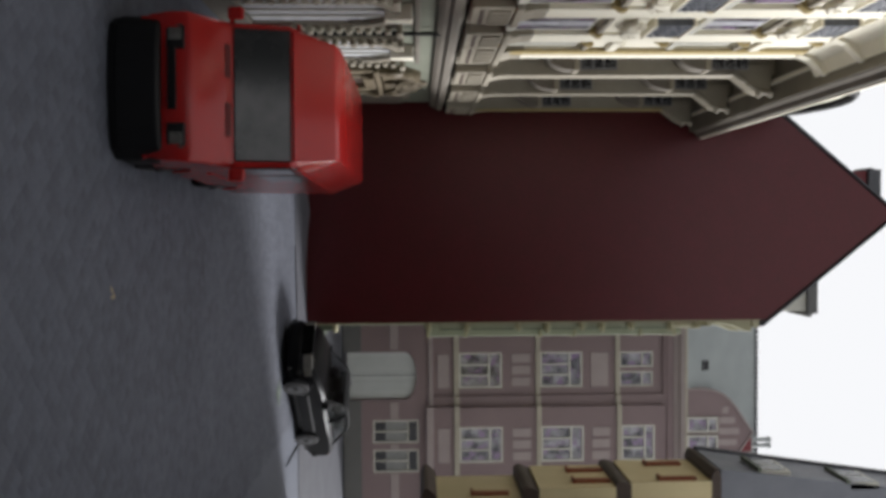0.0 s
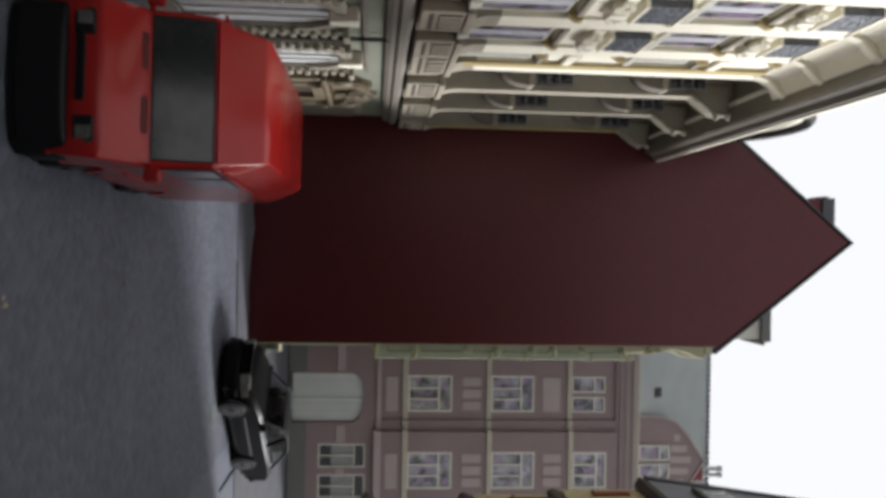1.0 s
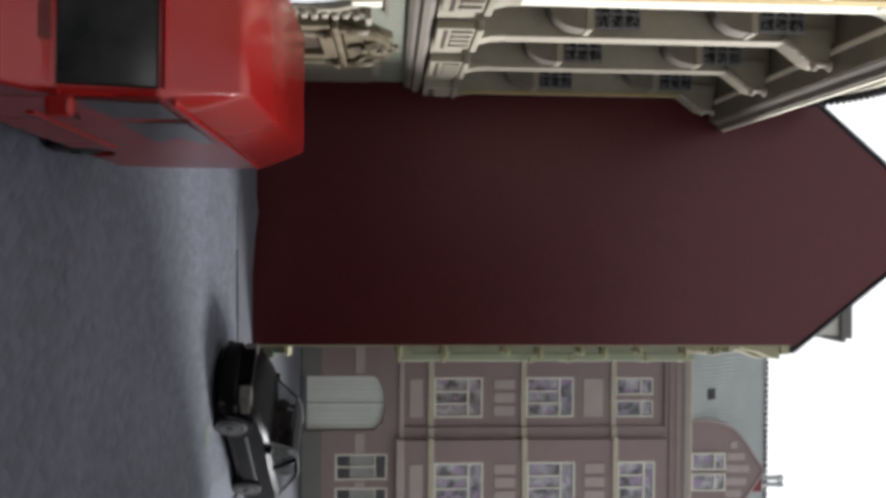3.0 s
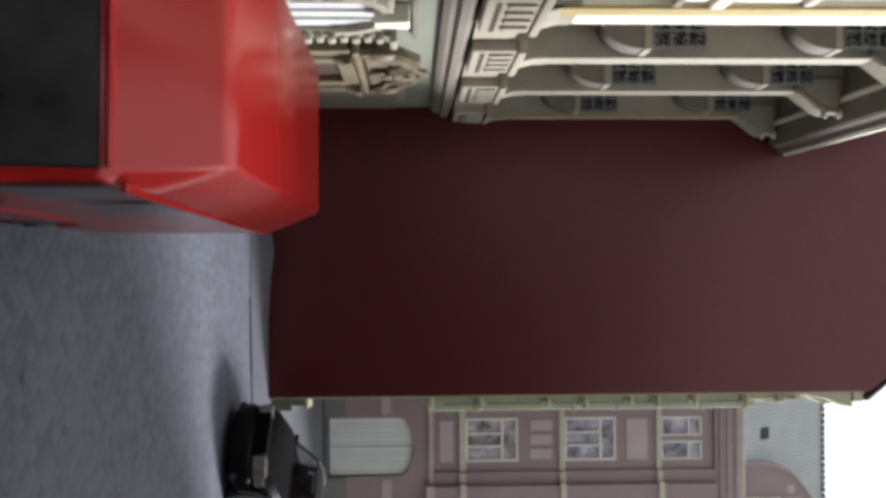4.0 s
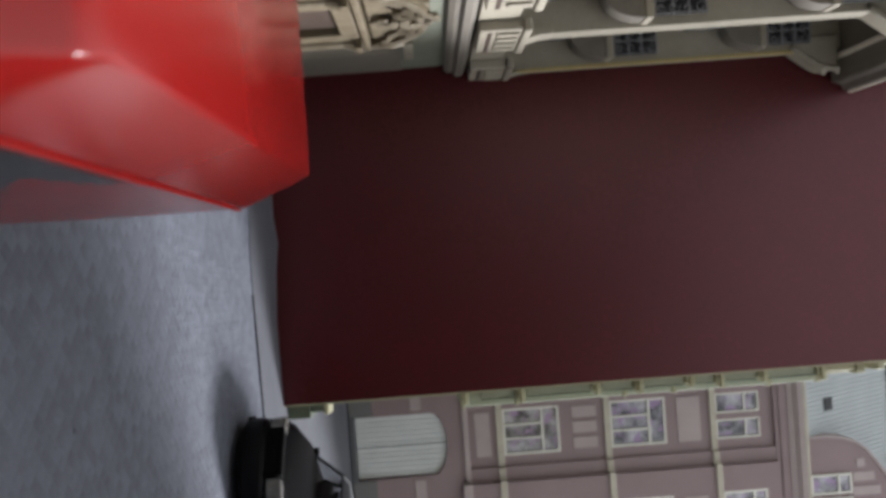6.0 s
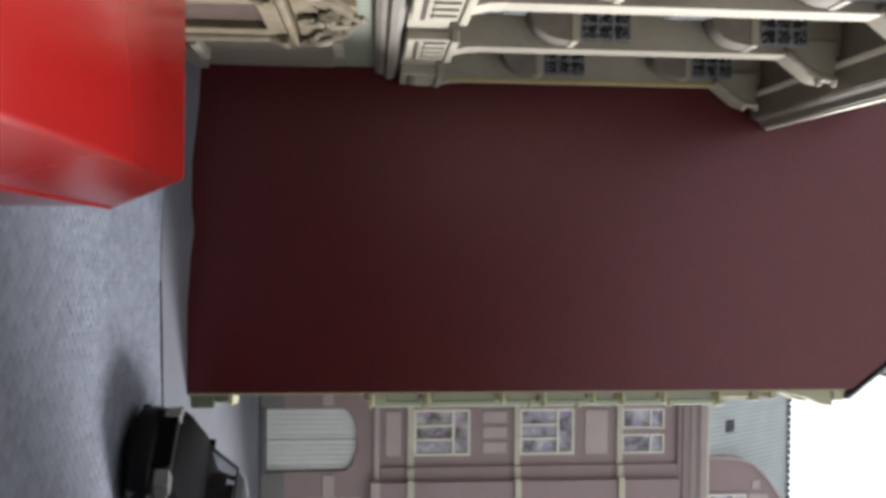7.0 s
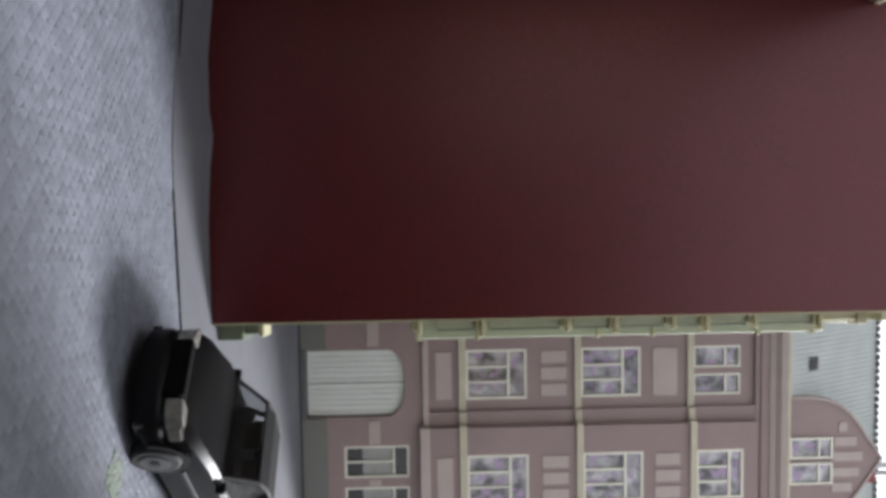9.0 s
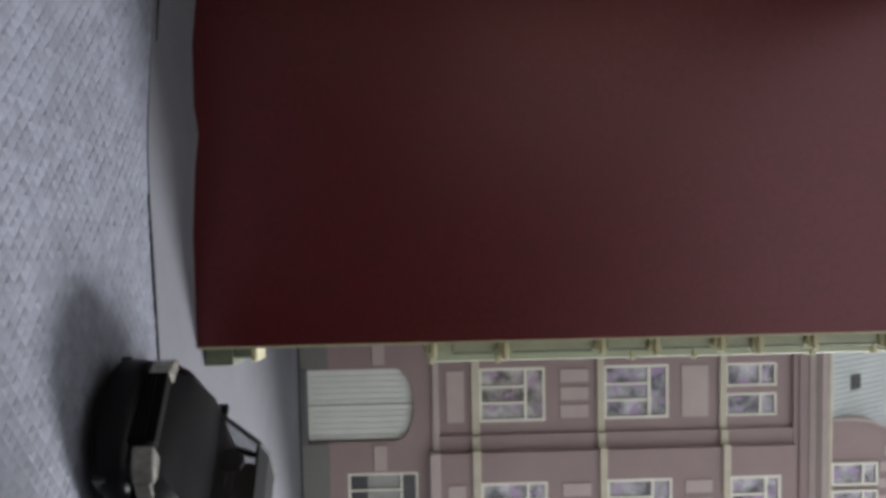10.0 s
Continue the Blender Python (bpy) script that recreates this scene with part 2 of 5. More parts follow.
def part(name, shape, material, parent=None, label="", bevel=0.0, smooth=False, segments=2, stuff=False):
    """Links a shape as ONE mesh object under a thing, or under a part of one."""
    top = parent
    while top is not None and top.parent is not None:
        top = top.parent
    origin = BASE.get(top.name, Vector((0, 0, 0))) if top is not None else Vector((0, 0, 0))
    me = bpy.data.meshes.new(name)
    me.from_pydata([((x - origin.x) * S, (y - origin.y) * S, (z - origin.z) * S) for x, y, z in shape.v], [], shape.f)
    bm = bmesh.new()
    bm.from_mesh(me)
    bmesh.ops.recalc_face_normals(bm, faces=bm.faces)
    if bevel:
        edges = [e for e in bm.edges if len(e.link_faces) == 2 and e.calc_face_angle(0) > 0.45]
        bmesh.ops.bevel(bm, geom=edges, offset=bevel * S, segments=segments, profile=0.5, affect="EDGES", clamp_overlap=True)
    if smooth:
        for f in bm.faces:
            f.smooth = len(f.verts) < 9
        for e in bm.edges:
            if len(e.link_faces) == 2 and e.calc_face_angle(0) > 0.6:
                e.smooth = False
    bm.to_mesh(me)
    bm.free()
    me.materials.append(material)
    ob = new(name, me)
    if parent is not None:
        ob.parent = parent
    if label:
        ob["label"] = label
    if stuff:
        ob["kind"] = "stuff"
    return ob


def structure(name, shape, material, label, category):
    return tagged(part(name, shape, material), label, category, kind="structure")


def window(parent, x0, x1, z0, z1, y, lights=3, transom=0.7, bar=0.075, frame=WHITE_FRAME, foil=FOIL, depth=0.1, name="window"):
    """A window that faces -y: frame, bars and a transom, each pane a piece behind them."""
    f, b = y - 0.03, y + depth
    ring = Shape()
    ring.v = [(x, d, z) for d in (f, b) for g in (0, bar) for x, z in ((x0 + g, z0 + g), (x1 - g, z0 + g), (x1 - g, z1 - g), (x0 + g, z1 - g))]
    for i in range(4):
        j = (i + 1) % 4
        ring.f += [(i, j, 4 + j, 4 + i), (8 + j, 8 + i, 12 + i, 12 + j), (j, i, 8 + i, 8 + j), (4 + i, 4 + j, 12 + j, 12 + i)]
    zt = z0 + (z1 - z0) * transom
    bars = [Shape().box(x0 + bar, x1 - bar, f + 0.005, b, zt - bar * 0.5, zt + bar * 0.5)]
    step = (x1 - x0 - 2 * bar) / lights
    for i in range(1, lights):
        c = x0 + bar + i * step
        bars.append(Shape().box(c - bar * 0.42, c + bar * 0.42, f + 0.01, b, z0 + bar, zt - bar * 0.5))
    w = part(name, ring, frame, parent)
    for piece in bars:
        part("glazing_bar", piece, frame, w)
    for i in range(lights):
        part("pane", Shape().box(x0 + bar + i * step, x0 + bar + (i + 1) * step, y + 0.045, y + 0.06, z0 + bar, zt), foil, w)
    part("pane", Shape().box(x0 + bar, x1 - bar, y + 0.045, y + 0.06, zt, z1 - bar), foil, w)
    return w


def holed_wall(x0, x1, z0, z1, y0, y1, holes):
    """A wall that faces -y with openings (x0, x1, z0, z1) right through it."""
    s = Shape()
    xs = sorted({x0, x1, *[h[0] for h in holes], *[h[1] for h in holes]})
    zs = sorted({z0, z1, *[h[2] for h in holes], *[h[3] for h in holes]})
    for a, b in zip(xs, xs[1:]):
        run = None
        for c, d in zip(zs, zs[1:]):
            mx, mz = (a + b) / 2, (c + d) / 2
            if any(h[0] < mx < h[1] and h[2] < mz < h[3] for h in holes):
                if run:
                    s.box(a, b, y0, y1, *run)
                run = None
            else:
                run = (run[0], d) if run else (c, d)
        if run:
            s.box(a, b, y0, y1, *run)
    return s


# ---- ground ----
SWELL = ((-3.0, 0.28), (-2.2, 0.24), (-1.0, 0.10), (0.0, 0.09), (0.5, 0.15), (1.1, 0.07), (2.2, 0.0), (20.0, 0.0))


def height(x, y):
    """The street is level, rises gently past the red gable, and swells where it meets the foot of that wall."""
    up = 0.012 * max(0.0, y - 22.5) + 0.022 * max(0.0, y - 27.8)
    lump = SWELL[0][1]
    for (a, ha), (b, hb) in zip(SWELL, SWELL[1:]):
        if a <= x <= b:
            lump = ha + (hb - ha) * (x - a) / (b - a)
    f = min(1.0, max(0.0, (y - 25.8) / 1.9)) if y < 30 else 0.0
    return up + (lump if x < 20 else 0.0) * f * f * (3 - 2 * f)


def ground_sheet():
    s = Shape()
    xs = [-14, -10, -5, -3, -2.2, -1.6, -1, -0.5, 0, 0.25, 0.5, 0.8, 1.1, 1.6, 2.2, 3, 5, 10, 14, 20]
    ys = [-11, -5, 5, 12, 18, 22, 22.5, 23, 25, 25.8, 26.2, 26.6, 27, 27.4, 27.8, 28.2, 32, 36, 40, 46]
    for y in ys:
        for x in xs:
            s.v.append((x, y, height(x, min(y, 46))))
    n = len(xs)
    for j in range(len(ys) - 1):
        for i in range(n - 1):
            s.f.append((j * n + i, j * n + i + 1, (j + 1) * n + i + 1, (j + 1) * n + i))
    structure("ground", s, ROAD, "dark grey asphalt of the model street", "ground")


ground_sheet()
# lighter paving past the joint, round the foot of the houses
def edge_of(x):
    """How far the joint in the street strays from a straight line."""
    return 0.09 * math.sin(x * 1.1 + 3.2) + max(0.0, 0.35 * (0.6 - x) / 2.2)


def pavement():
    s = Shape()
    xs = [-3, -2.2, -1.6, -1, -0.5, 0, 0.25, 0.5, 0.8, 1.1, 1.6, 2.2, 3, 4, 6, 9.5, 14]
    ys = [25.75, 26.2, 26.6, 27, 27.4, 27.8, 28.2, 30, 34, 37.6]
    for k in (0.02, -0.03):
        s.v += [(x, y + (edge_of(x) if y < 26 else 0), height(x, y) + k) for y in ys for x in xs]
    n, m = len(xs), len(xs) * len(ys)
    for j in range(len(ys) - 1):
        for i in range(n - 1):
            q = (j * n + i, j * n + i + 1, (j + 1) * n + i + 1, (j + 1) * n + i)
            s.f += [q, tuple(v + m for v in q[::-1])]
    s.f += [(i + 1, i, i + m, i + 1 + m) for i in range(n - 1)]
    structure("pavement", s, PAVING, "pale bluish grey paving at the foot of the houses", "pavement")


pavement()


def sett_field():
    """Small paving setts laid in diagonal rows, too many to count."""
    rng = random.Random(4)
    s = Shape()
    a = 0.15
    c, d = math.cos(radians(41)), math.sin(radians(41))
    for i in range(-160, 260):
        for j in range(-60, 330):
            u, w = i * a, j * a
            x, y = u * c - w * d, u * d + w * c
            if not (-2.7 < x < 6.6 and 7.0 < y < 25.7 + edge_of(x)):
                continue
            z = height(x, y)
            h, k, r = 0.0085 + rng.uniform(-0.004, 0.004), a / 2, rng.uniform(-0.012, 0.012)
            p = []
            for m, e in ((1.0, 0.001), (0.72, 0.75 * h), (0.35, h)):
                for sx, sy in ((-1, -1), (1, -1), (1, 1), (-1, 1)):
                    q, t = sx * k * m + r * (1 - m), sy * k * m - r * (1 - m)
                    p.append((x + q * c - t * d, y + q * d + t * c, z + e))
            s.add(p, [(8, 9, 10, 11)] + [(o + n, o + (n + 1) % 4, o + 4 + (n + 1) % 4, o + 4 + n) for o in (0, 4) for n in range(4)])
    tagged(part("paving_setts", s, SETT), "small grey paving setts laid in diagonal rows on the street", "paving setts", kind="stuff")


# ---- dark red gable house, with its green front along the side street ----
WALL_Y = 27.8


def red_house():
    t = thing("gable_house", (0.6, 29, 0.2), "narrow model house with bare dark red gable and pale green front", "house")
    corner, far = Vector((4.08, WALL_Y)), Vector((5.0, 36.4))
    # the blind gable wall, 0.4 m thick
    part("gable_wall", Shape().prism([(-7.6, 0.05), (4.08, 0.05), (4.08, 15.15), (0.62, 19.45), (-3.0, 15.2), (-7.6, 9.6)], WALL_Y, WALL_Y + 0.4, "y"), DARK_RED, t, "bare dark red gable wall")
    # the body behind it
    body = Shape()
    a, b = corner + Vector((-0.02, 0.402)), far
    plan = [(-3.0, WALL_Y + 0.402), (a.x, a.y), (b.x, b.y), (-3.0, 36.4)]
    body.prism(plan, 0.05, 15.0, "z")
    part("front_wall", body, PALE_GREEN, t, "pale green plastered front")
    # roof with verge boards along the gable
    r = Shape()
    for side in (1, -1):
        x0, z0 = (4.3, 14.98) if side > 0 else (-3.1, 15.2)
        x1, z1 = 0.62, 19.55
        xb = 4.6 if side > 0 else -3.1
        r.add([(x0, WALL_Y - 0.06, z0), (x1, WALL_Y - 0.06, z1), (x1, 36.6, z1), (xb, 36.6, z0),
               (x0, WALL_Y - 0.06, z0 + 0.08), (x1, WALL_Y - 0.06, z1 + 0.08), (x1, 36.6, z1 + 0.08), (xb, 36.6, z0 + 0.08)],
              [(0, 1, 2, 3), (4, 7, 6, 5), (0, 4, 5, 1), (2, 6, 7, 3), (1, 5, 6, 2), (0, 3, 7, 4)])
    part("roof", r, SLATE, t, "dark slate roof")
    # chimney astride the left slope
    ch = part("chimney", Shape().box(-0.85, 0.28, 28.6, 29.4, 16.6, 18.95), CHIMNEY_RED, t, "dark red chimney", bevel=0.02)
    part("chimney_cap", Shape().box(-0.95, 0.38, 28.5, 29.5, 18.95, 19.15).box(-0.9, 0.33, 28.55, 29.45, 19.15, 19.42), SLATE, ch, bevel=0.03)
    # dormer on the right slope
    d = part("dormer", Shape().box(2.3, 4.0, 29.6, 31.0, 15.4, 17.35), WHITE_FRAME, t, "small pale dormer")
    part("dormer_roof", Shape().box(2.15, 4.2, 29.45, 31.15, 17.35, 17.5).box(2.25, 4.1, 29.55, 31.05, 17.5, 17.75), PLINTH_GREY, d, bevel=0.03)
    # what stands proud of the front, in its own frame: e along the front, o out of it
    e = (far - corner).normalized()
    o = Vector((e.y, -e.x))

    def block(s, a0, a1, o0, o1, z0, z1):
        q = [corner + e * a0 + o * o0, corner + e * a1 + o * o0, corner + e * a1 + o * o1, corner + e * a0 + o * o1]
        s.prism([(p.x, p.y) for p in q], z0, z1, "z")
        return s

    # corner pilaster: pedestal, panels, brackets and cornice
    part("pedestal", block(block(Shape(), 0.42, 1.3, 0, 0.36, 0.1, 0.6), 0.46, 1.26, 0, 0.24, 0.6, 0.9), MOSS_GREEN, t, "dark green pilaster pedestal", bevel=0.03)
    part("pedestal_cap", block(Shape(), 0.44, 1.28, 0, 0.3, 0.9, 1.0), STRAW, t, bevel=0.03)
    part("trim", block(Shape(), 0.005, 0.16, -0.2, 0.04, 0.1, 15.0), STRAW, t, "straw yellow corner strip")
    for z0, z1 in ((1.15, 3.7), (4.42, 5.16), (5.46, 6.86), (7.14, 7.84), (8.08, 8.96), (9.24, 9.66), (9.9, 10.62), (10.88, 12.0)):
        up = z0 > 4
        p = part("panel", block(Shape(), 0.35, 1.6, 0, 0.24 if up else 0.03, z0, z1), PALE_GREEN if up else MOSS_GREEN, t, bevel=0.02)
        if up:
            part("panel_border", block(Shape(), 0.33, 0.36, 0.215, 0.25, z0, z1), MOSS_GREEN, p, "dark green border", bevel=0.01)
    part("pilaster_core", block(Shape(), 0.4, 1.55, 0, 0.2, 3.9, 12.0), PALE_GREEN, t)
    for i, z in enumerate((4.05, 5.3, 7.0, 7.95, 9.1, 9.78, 10.75, 12.05)):
        out = 0.3 + 0.06 * (i % 2)
        s = block(Shape(), 0.2, 0.6, 0, out, z - 0.02, z + 0.08)
        block(s, 0.26, 0.54, 0, out - 0.07, z - 0.1, z - 0.02)
        part("bracket", s, STRAW, t, "straw yellow bracket", bevel=0.03)
    # shallow oriel over the ground floor, with a sill at each storey
    ori = part("oriel", block(Shape(), 1.8, 3.6, 0, 0.5, 4.0, 12.9), PALE_GREEN, t, "pale green oriel", bevel=0.03)
    for z in (4.0, 5.3, 7.9, 9.1, 11.4, 12.6):
        part("oriel_sill", block(Shape(), 1.76, 3.64, 0, 0.54, z, z + 0.09), STRAW, ori, bevel=0.02)
    for z in (5.7, 9.4):
        part("pane", block(Shape(), 2.2, 3.2, 0.49, 0.51, z, z + 1.7), FOIL, ori)
    for a0 in (3.8, 6.4):
        part("pilaster", block(Shape(), a0, a0 + 0.8, 0, 0.1, 0.3, 13.2), PALE_GREEN, t, bevel=0.02)
    for z0, z1, out in ((13.2, 13.36, 0.2), (14.7, 14.95, 0.26)):
        part("string_course", block(Shape(), 0.01, 1.7, 0, out, z0, z1), STRAW, t, bevel=0.02)
    # fluted capitals and eaves brackets
    for a0 in (0.42,):
        cap = part("capital", block(block(Shape(), a0, a0 + 1.1, 0, 0.2, 12.0, 12.9), a0 - 0.06, a0 + 1.16, 0, 0.28, 12.9, 13.1), STRAW, t, "straw yellow fluted capital", bevel=0.03)
        for k in range(5):
            part("flute", block(Shape(), a0 + 0.08 + k * 0.2, a0 + 0.18 + k * 0.2, 0.2, 0.25, 12.1, 12.8), STRAW, cap, bevel=0.02)
    for a0 in (0.06, 1.2):
        s = Shape()
        base = corner + e * a0
        v = []
        for along in (0, 0.35):
            for out, z in ((0, 13.6), (0.1, 13.6), (0.2, 14.1), (0.36, 14.45), (0.4, 14.7), (0, 14.7)):
                p = base + e * along + o * out
                v.append((p.x, p.y, z))
        n = 6
        s.add(v, [tuple(range(n))[::-1], tuple(range(n, 2 * n))] + [(i, (i + 1) % n, n + (i + 1) % n, n + i) for i in range(n)])
        part("eaves_bracket", s, STRAW, t, "straw yellow eaves bracket", bevel=0.03)
    # front windows, seen at a glancing angle only
    part("shop_front", block(Shape(), 0.17, 8.6, 0.003, 0.03, 0.1, 3.9), BROWN_STONE, t, "brown ground floor front")
    for z in (5.6, 9.2):
        for a0 in (4.9, 7.3):
            w = part("window", block(Shape(), a0, a0 + 0.85, -0.02, 0.05, z, z + 1.9), WHITE_FRAME, t, bevel=0.01)
            part("pane", block(Shape(), a0 + 0.1, a0 + 0.75, 0.04, 0.055, z + 0.1, z + 1.8), FOIL, w)


red_house()


# ---- dusty pink house that closes the side street ----
PINK_Y = 37.3


def pink_house():
    t = thing("corner_house", (9, 40, 0.62), "dusty pink three-storey model house with pale trim and curved gable", "house")
    y = PINK_Y
    cols_a, cols_b = [(6.5, 8.06), (2.9, 4.46)], [(9.72, 11.28)]
    levels = [(5.43, 7.3), (8.97, 10.82), (12.46, 13.92)]
    # recessed bay, pilaster strips and the bay that stands forward
    holes = []
    for a, b in cols_a:
        holes += [(a, b, *lv) for lv in levels[:2]] + [(a + 0.02, a + 0.70, *levels[2]), (b - 0.66, b, *levels[2])]
    part("wall", holed_wall(2.0, 8.4, 4.3, 14.35, y + 0.12, y + 0.4, holes), PINK, t)
    part("wall", Shape().box(8.4, 8.86, y, y + 0.4, 4.3, 14.35), PINK, t)
    holes_b = [(a, b, *lv) for a, b in cols_b for lv in levels]
    part("wall", holed_wall(8.86, 13.4, 4.3, 14.35, y - 0.22, y + 0.4, holes_b), PINK, t)
    part("wall", Shape().box(2.0, 13.4, y - 0.02, y + 0.4, 14.35, 14.8), PINK, t)
    # ground floor with the doorway and square windows
    gx = [(9.42, 10.42), (10.72, 11.72)]
    part("wall", holed_wall(2.0, 13.4, 0.3, 4.3, y + 0.02, y + 0.4, [(6.42, 8.5, 0.3, 3.05)] + [(a, b, 1.7, 3.66) for a, b in gx] + [(6.42, 8.5, 3.05, 3.62)]), PINK, t)
    arch = Shape()
    n = 16
    pts = [(6.42 + 1.04 + 1.04 * math.cos(math.pi * i / n), 3.05 + 0.53 * math.sin(math.pi * i / n)) for i in range(n + 1)]
    arch.prism([(6.42, 3.62), (8.5, 3.62)] + pts, y + 0.02, y + 0.4, "y")
    part("arch", arch, PINK, t)
    part("plinth", Shape().box(8.52, 13.4, y - 0.06, y + 0.02, 0.25, 1.2).box(2.0, 6.4, y - 0.06, y + 0.02, 0.25, 1.2), PLINTH_GREY, t, "grey plinth", bevel=0.015)
    part("threshold", Shape().box(6.36, 8.56, y - 0.12, y + 0.3, 0.3, 0.6), SLATE, t, "dark stone threshold", bevel=0.02)
    door = part("garage_door", Shape().box(6.44, 8.48, y + 0.2, y + 0.26, 0.6, 3.5), DOOR_WHITE, t, "white boarded double door with arched top")
    for i in range(12):
        x0, x1 = 6.44 + i * 0.17, 6.44 + (i + 1) * 0.17
        mid = ((x0 + x1) / 2 - 7.46) / 1.04
        top = 3.04 + 0.52 * math.sqrt(max(0.0, 1 - mid * mid))
        part("board", Shape().box(x0 + 0.006, x1 - 0.006, y + 0.17, y + 0.2, 0.62, top), DOOR_WHITE, door, bevel=0.008, segments=1)
    part("meeting_rail", Shape().box(7.445, 7.475, y + 0.15, y + 0.172, 0.62, 3.55), PLINTH_GREY, door)
    part("backing", Shape().box(2.1, 13.3, y + 0.401, 43, 0.2, 15.15), PLINTH_GREY, t, "plain side and back walls")
    for a, b in gx:
        w = window(t, a, b, 1.7, 3.66, y + 0.06, 2, 0.76, 0.06, foil=DARK_PANE)
        part("blind", Shape().box(a + 0.07, b - 0.07, y + 0.094, y + 0.103, 2.24, 3.12), BLIND, w, "grey lowered blind")
    for a, b in ((2.0, 6.3), (8.62, 9.36), (10.46, 10.68), (11.76, 13.4)):
        part("band", Shape().box(a, b, y - 0.02, y + 0.02, 2.44, 2.8), PINK_PALE, t, bevel=0.012)
    # windows
    for a, b in cols_a:
        for lv in levels[:2]:
            window(t, a, b, *lv, y + 0.16)
        window(t, a + 0.02, a + 0.70, *levels[2], y + 0.16, 1, 0.68, 0.06)
        window(t, b - 0.66, b, *levels[2], y + 0.16, 1, 0.68, 0.06)
        part("panel", Shape().box(a + 0.05, b - 0.02, y + 0.085, y + 0.12, 4.5, 5.0), PINK_PALE, t, bevel=0.012)
        for i in range(3):
            w = (b - a) / 3
            part("panel", Shape().box(a + i * w + 0.06, a + (i + 1) * w - 0.08, y + 0.085, y + 0.12, 7.72, 8.52), PINK_PALE, t, bevel=0.012)
        part("panel", Shape().box(a + 0.04, b - 0.02, y + 0.085, y + 0.12, 11.18, 11.95), PINK_PALE, t, bevel=0.012)
    for a, b in cols_b:
        for lv in levels:
            window(t, a, b, *lv, y - 0.18)
        part("panel", Shape().box(a + 0.05, b - 0.02, y - 0.255, y - 0.22, 4.5, 5.0), PINK_PALE, t, bevel=0.012)
        for z0, z1 in ((7.72, 8.52), (11.18, 11.95)):
            for i in range(3):
                w = (b - a) / 3
                part("panel", Shape().box(a + i * w + 0.06, a + (i + 1) * w - 0.08, y - 0.255, y - 0.22, z0, z1), PINK_PALE, t, bevel=0.012)
    # string courses follow the three planes
    def course(z0, z1, out, name="string_course", mat=IVORY):
        s = Shape().box(2.0, 8.4, y + 0.12 - out, y + 0.12, z0, z1)
        s.box(8.4, 8.86 , y - out, y, z0, z1).box(8.86 - out, 13.4, y - 0.22 - out, y - 0.22, z0, z1)
        part(name, s, mat, t, bevel=0.02)

    course(5.2, 5.43, 0.10)
    course(8.76, 8.97, 0.10)
    course(12.25, 12.46, 0.10)
    part("ledge", Shape().box(2.0, 8.8, y - 0.1, y + 0.12, 4.1, 4.28).box(8.8, 13.4, y - 0.36, y + 0.02, 4.0, 4.3), PINK_PALE, t, "pale ledge", bevel=0.03)
    part("cornice", Shape().prism([(y + 0.2, 14.8), (y - 0.05, 14.8), (y - 0.12, 14.95), (y - 0.3, 15.05), (y - 0.34, 15.2), (y + 0.2, 15.2)], 2.0, 13.4, "x"), PINK_PALE, t, "pale pink cornice")
    part("frieze", Shape().box(2.0, 13.4, y - 0.08, y - 0.02, 14.5, 14.72), PINK, t, bevel=0.015)
    part("gutter", Shape().box(2.0, 13.4, y - 0.36, y - 0.2, 15.2, 15.32), IVORY, t, bevel=0.03)
    # sheet roof with standing ribs
    y1, z0, z1 = 39.3, 15.3, 19.2
    roof = part("roof", Shape().prism([(y - 0.2, z0), (y1, z1), (y1 + 4, z0), (y1 + 4, z0 - 0.1), (y - 0.2, z0 - 0.1)], 2.0, 13.4, "x"), ZINC, t, "grey-green sheet metal roof")
    slope = Vector((0, y1 - y + 0.2, z1 - z0)).normalized()
    for i in range(73):
        x = 2.1 + i * 0.154
        s = Shape()
        up = Vector((0, -slope.z, slope.y)) * 0.04
        p0, p1 = Vector((x, y - 0.2, z0)), Vector((x, y1, z1))
        v = []
        for p in (p0, p1):
            for dx, k in ((-0.02, 0), (0.02, 0), (0.012, 1), (-0.012, 1)):
                q = p + up * k + Vector((dx, 0, 0))
                v.append(tuple(q))
        s.add(v, [(0, 1, 2, 3), (7, 6, 5, 4), (0, 4, 5, 1), (1, 5, 6, 2), (2, 6, 7, 3), (3, 7, 4, 0)])
        part("rib", s, ZINC, roof)
    s = Shape()
    for i in range(47):
        s.ball((2.1 + i * 0.24, y1, z1 + 0.04), (0.13, 0.16, 0.1), 6)
    part("ridge_tiles", s, SLATE, roof, "dark ridge tiles", stuff=True)
    # skylight lying on the roof slope
    def on_roof(x, f, up):
        return Vector((x, y - 0.2, z0)) + Vector((0, y1 - y + 0.2, z1 - z0)) * f + Vector((0, -slope.z, slope.y)) * up

    def slab(x0, x1, f0, f1, u0, u1):
        v = [on_roof(x, f, u) for x in (x0, x1) for f in (f0, f1) for u in (u0, u1)]
        return Shape().add([tuple(p) for p in v], [(0, 1, 3, 2), (4, 6, 7, 5), (0, 4, 5, 1), (2, 3, 7, 6), (0, 2, 6, 4), (1, 5, 7, 3)])

    sky = part("skylight", slab(6.98, 7.42, 0.21, 0.3, 0.0, 0.06), SLATE, t, "small roof light in a sheet metal frame", bevel=0.02)
    part("pane", slab(7.01, 7.39, 0.215, 0.295, 0.055, 0.075), VAN_DARK, sky)
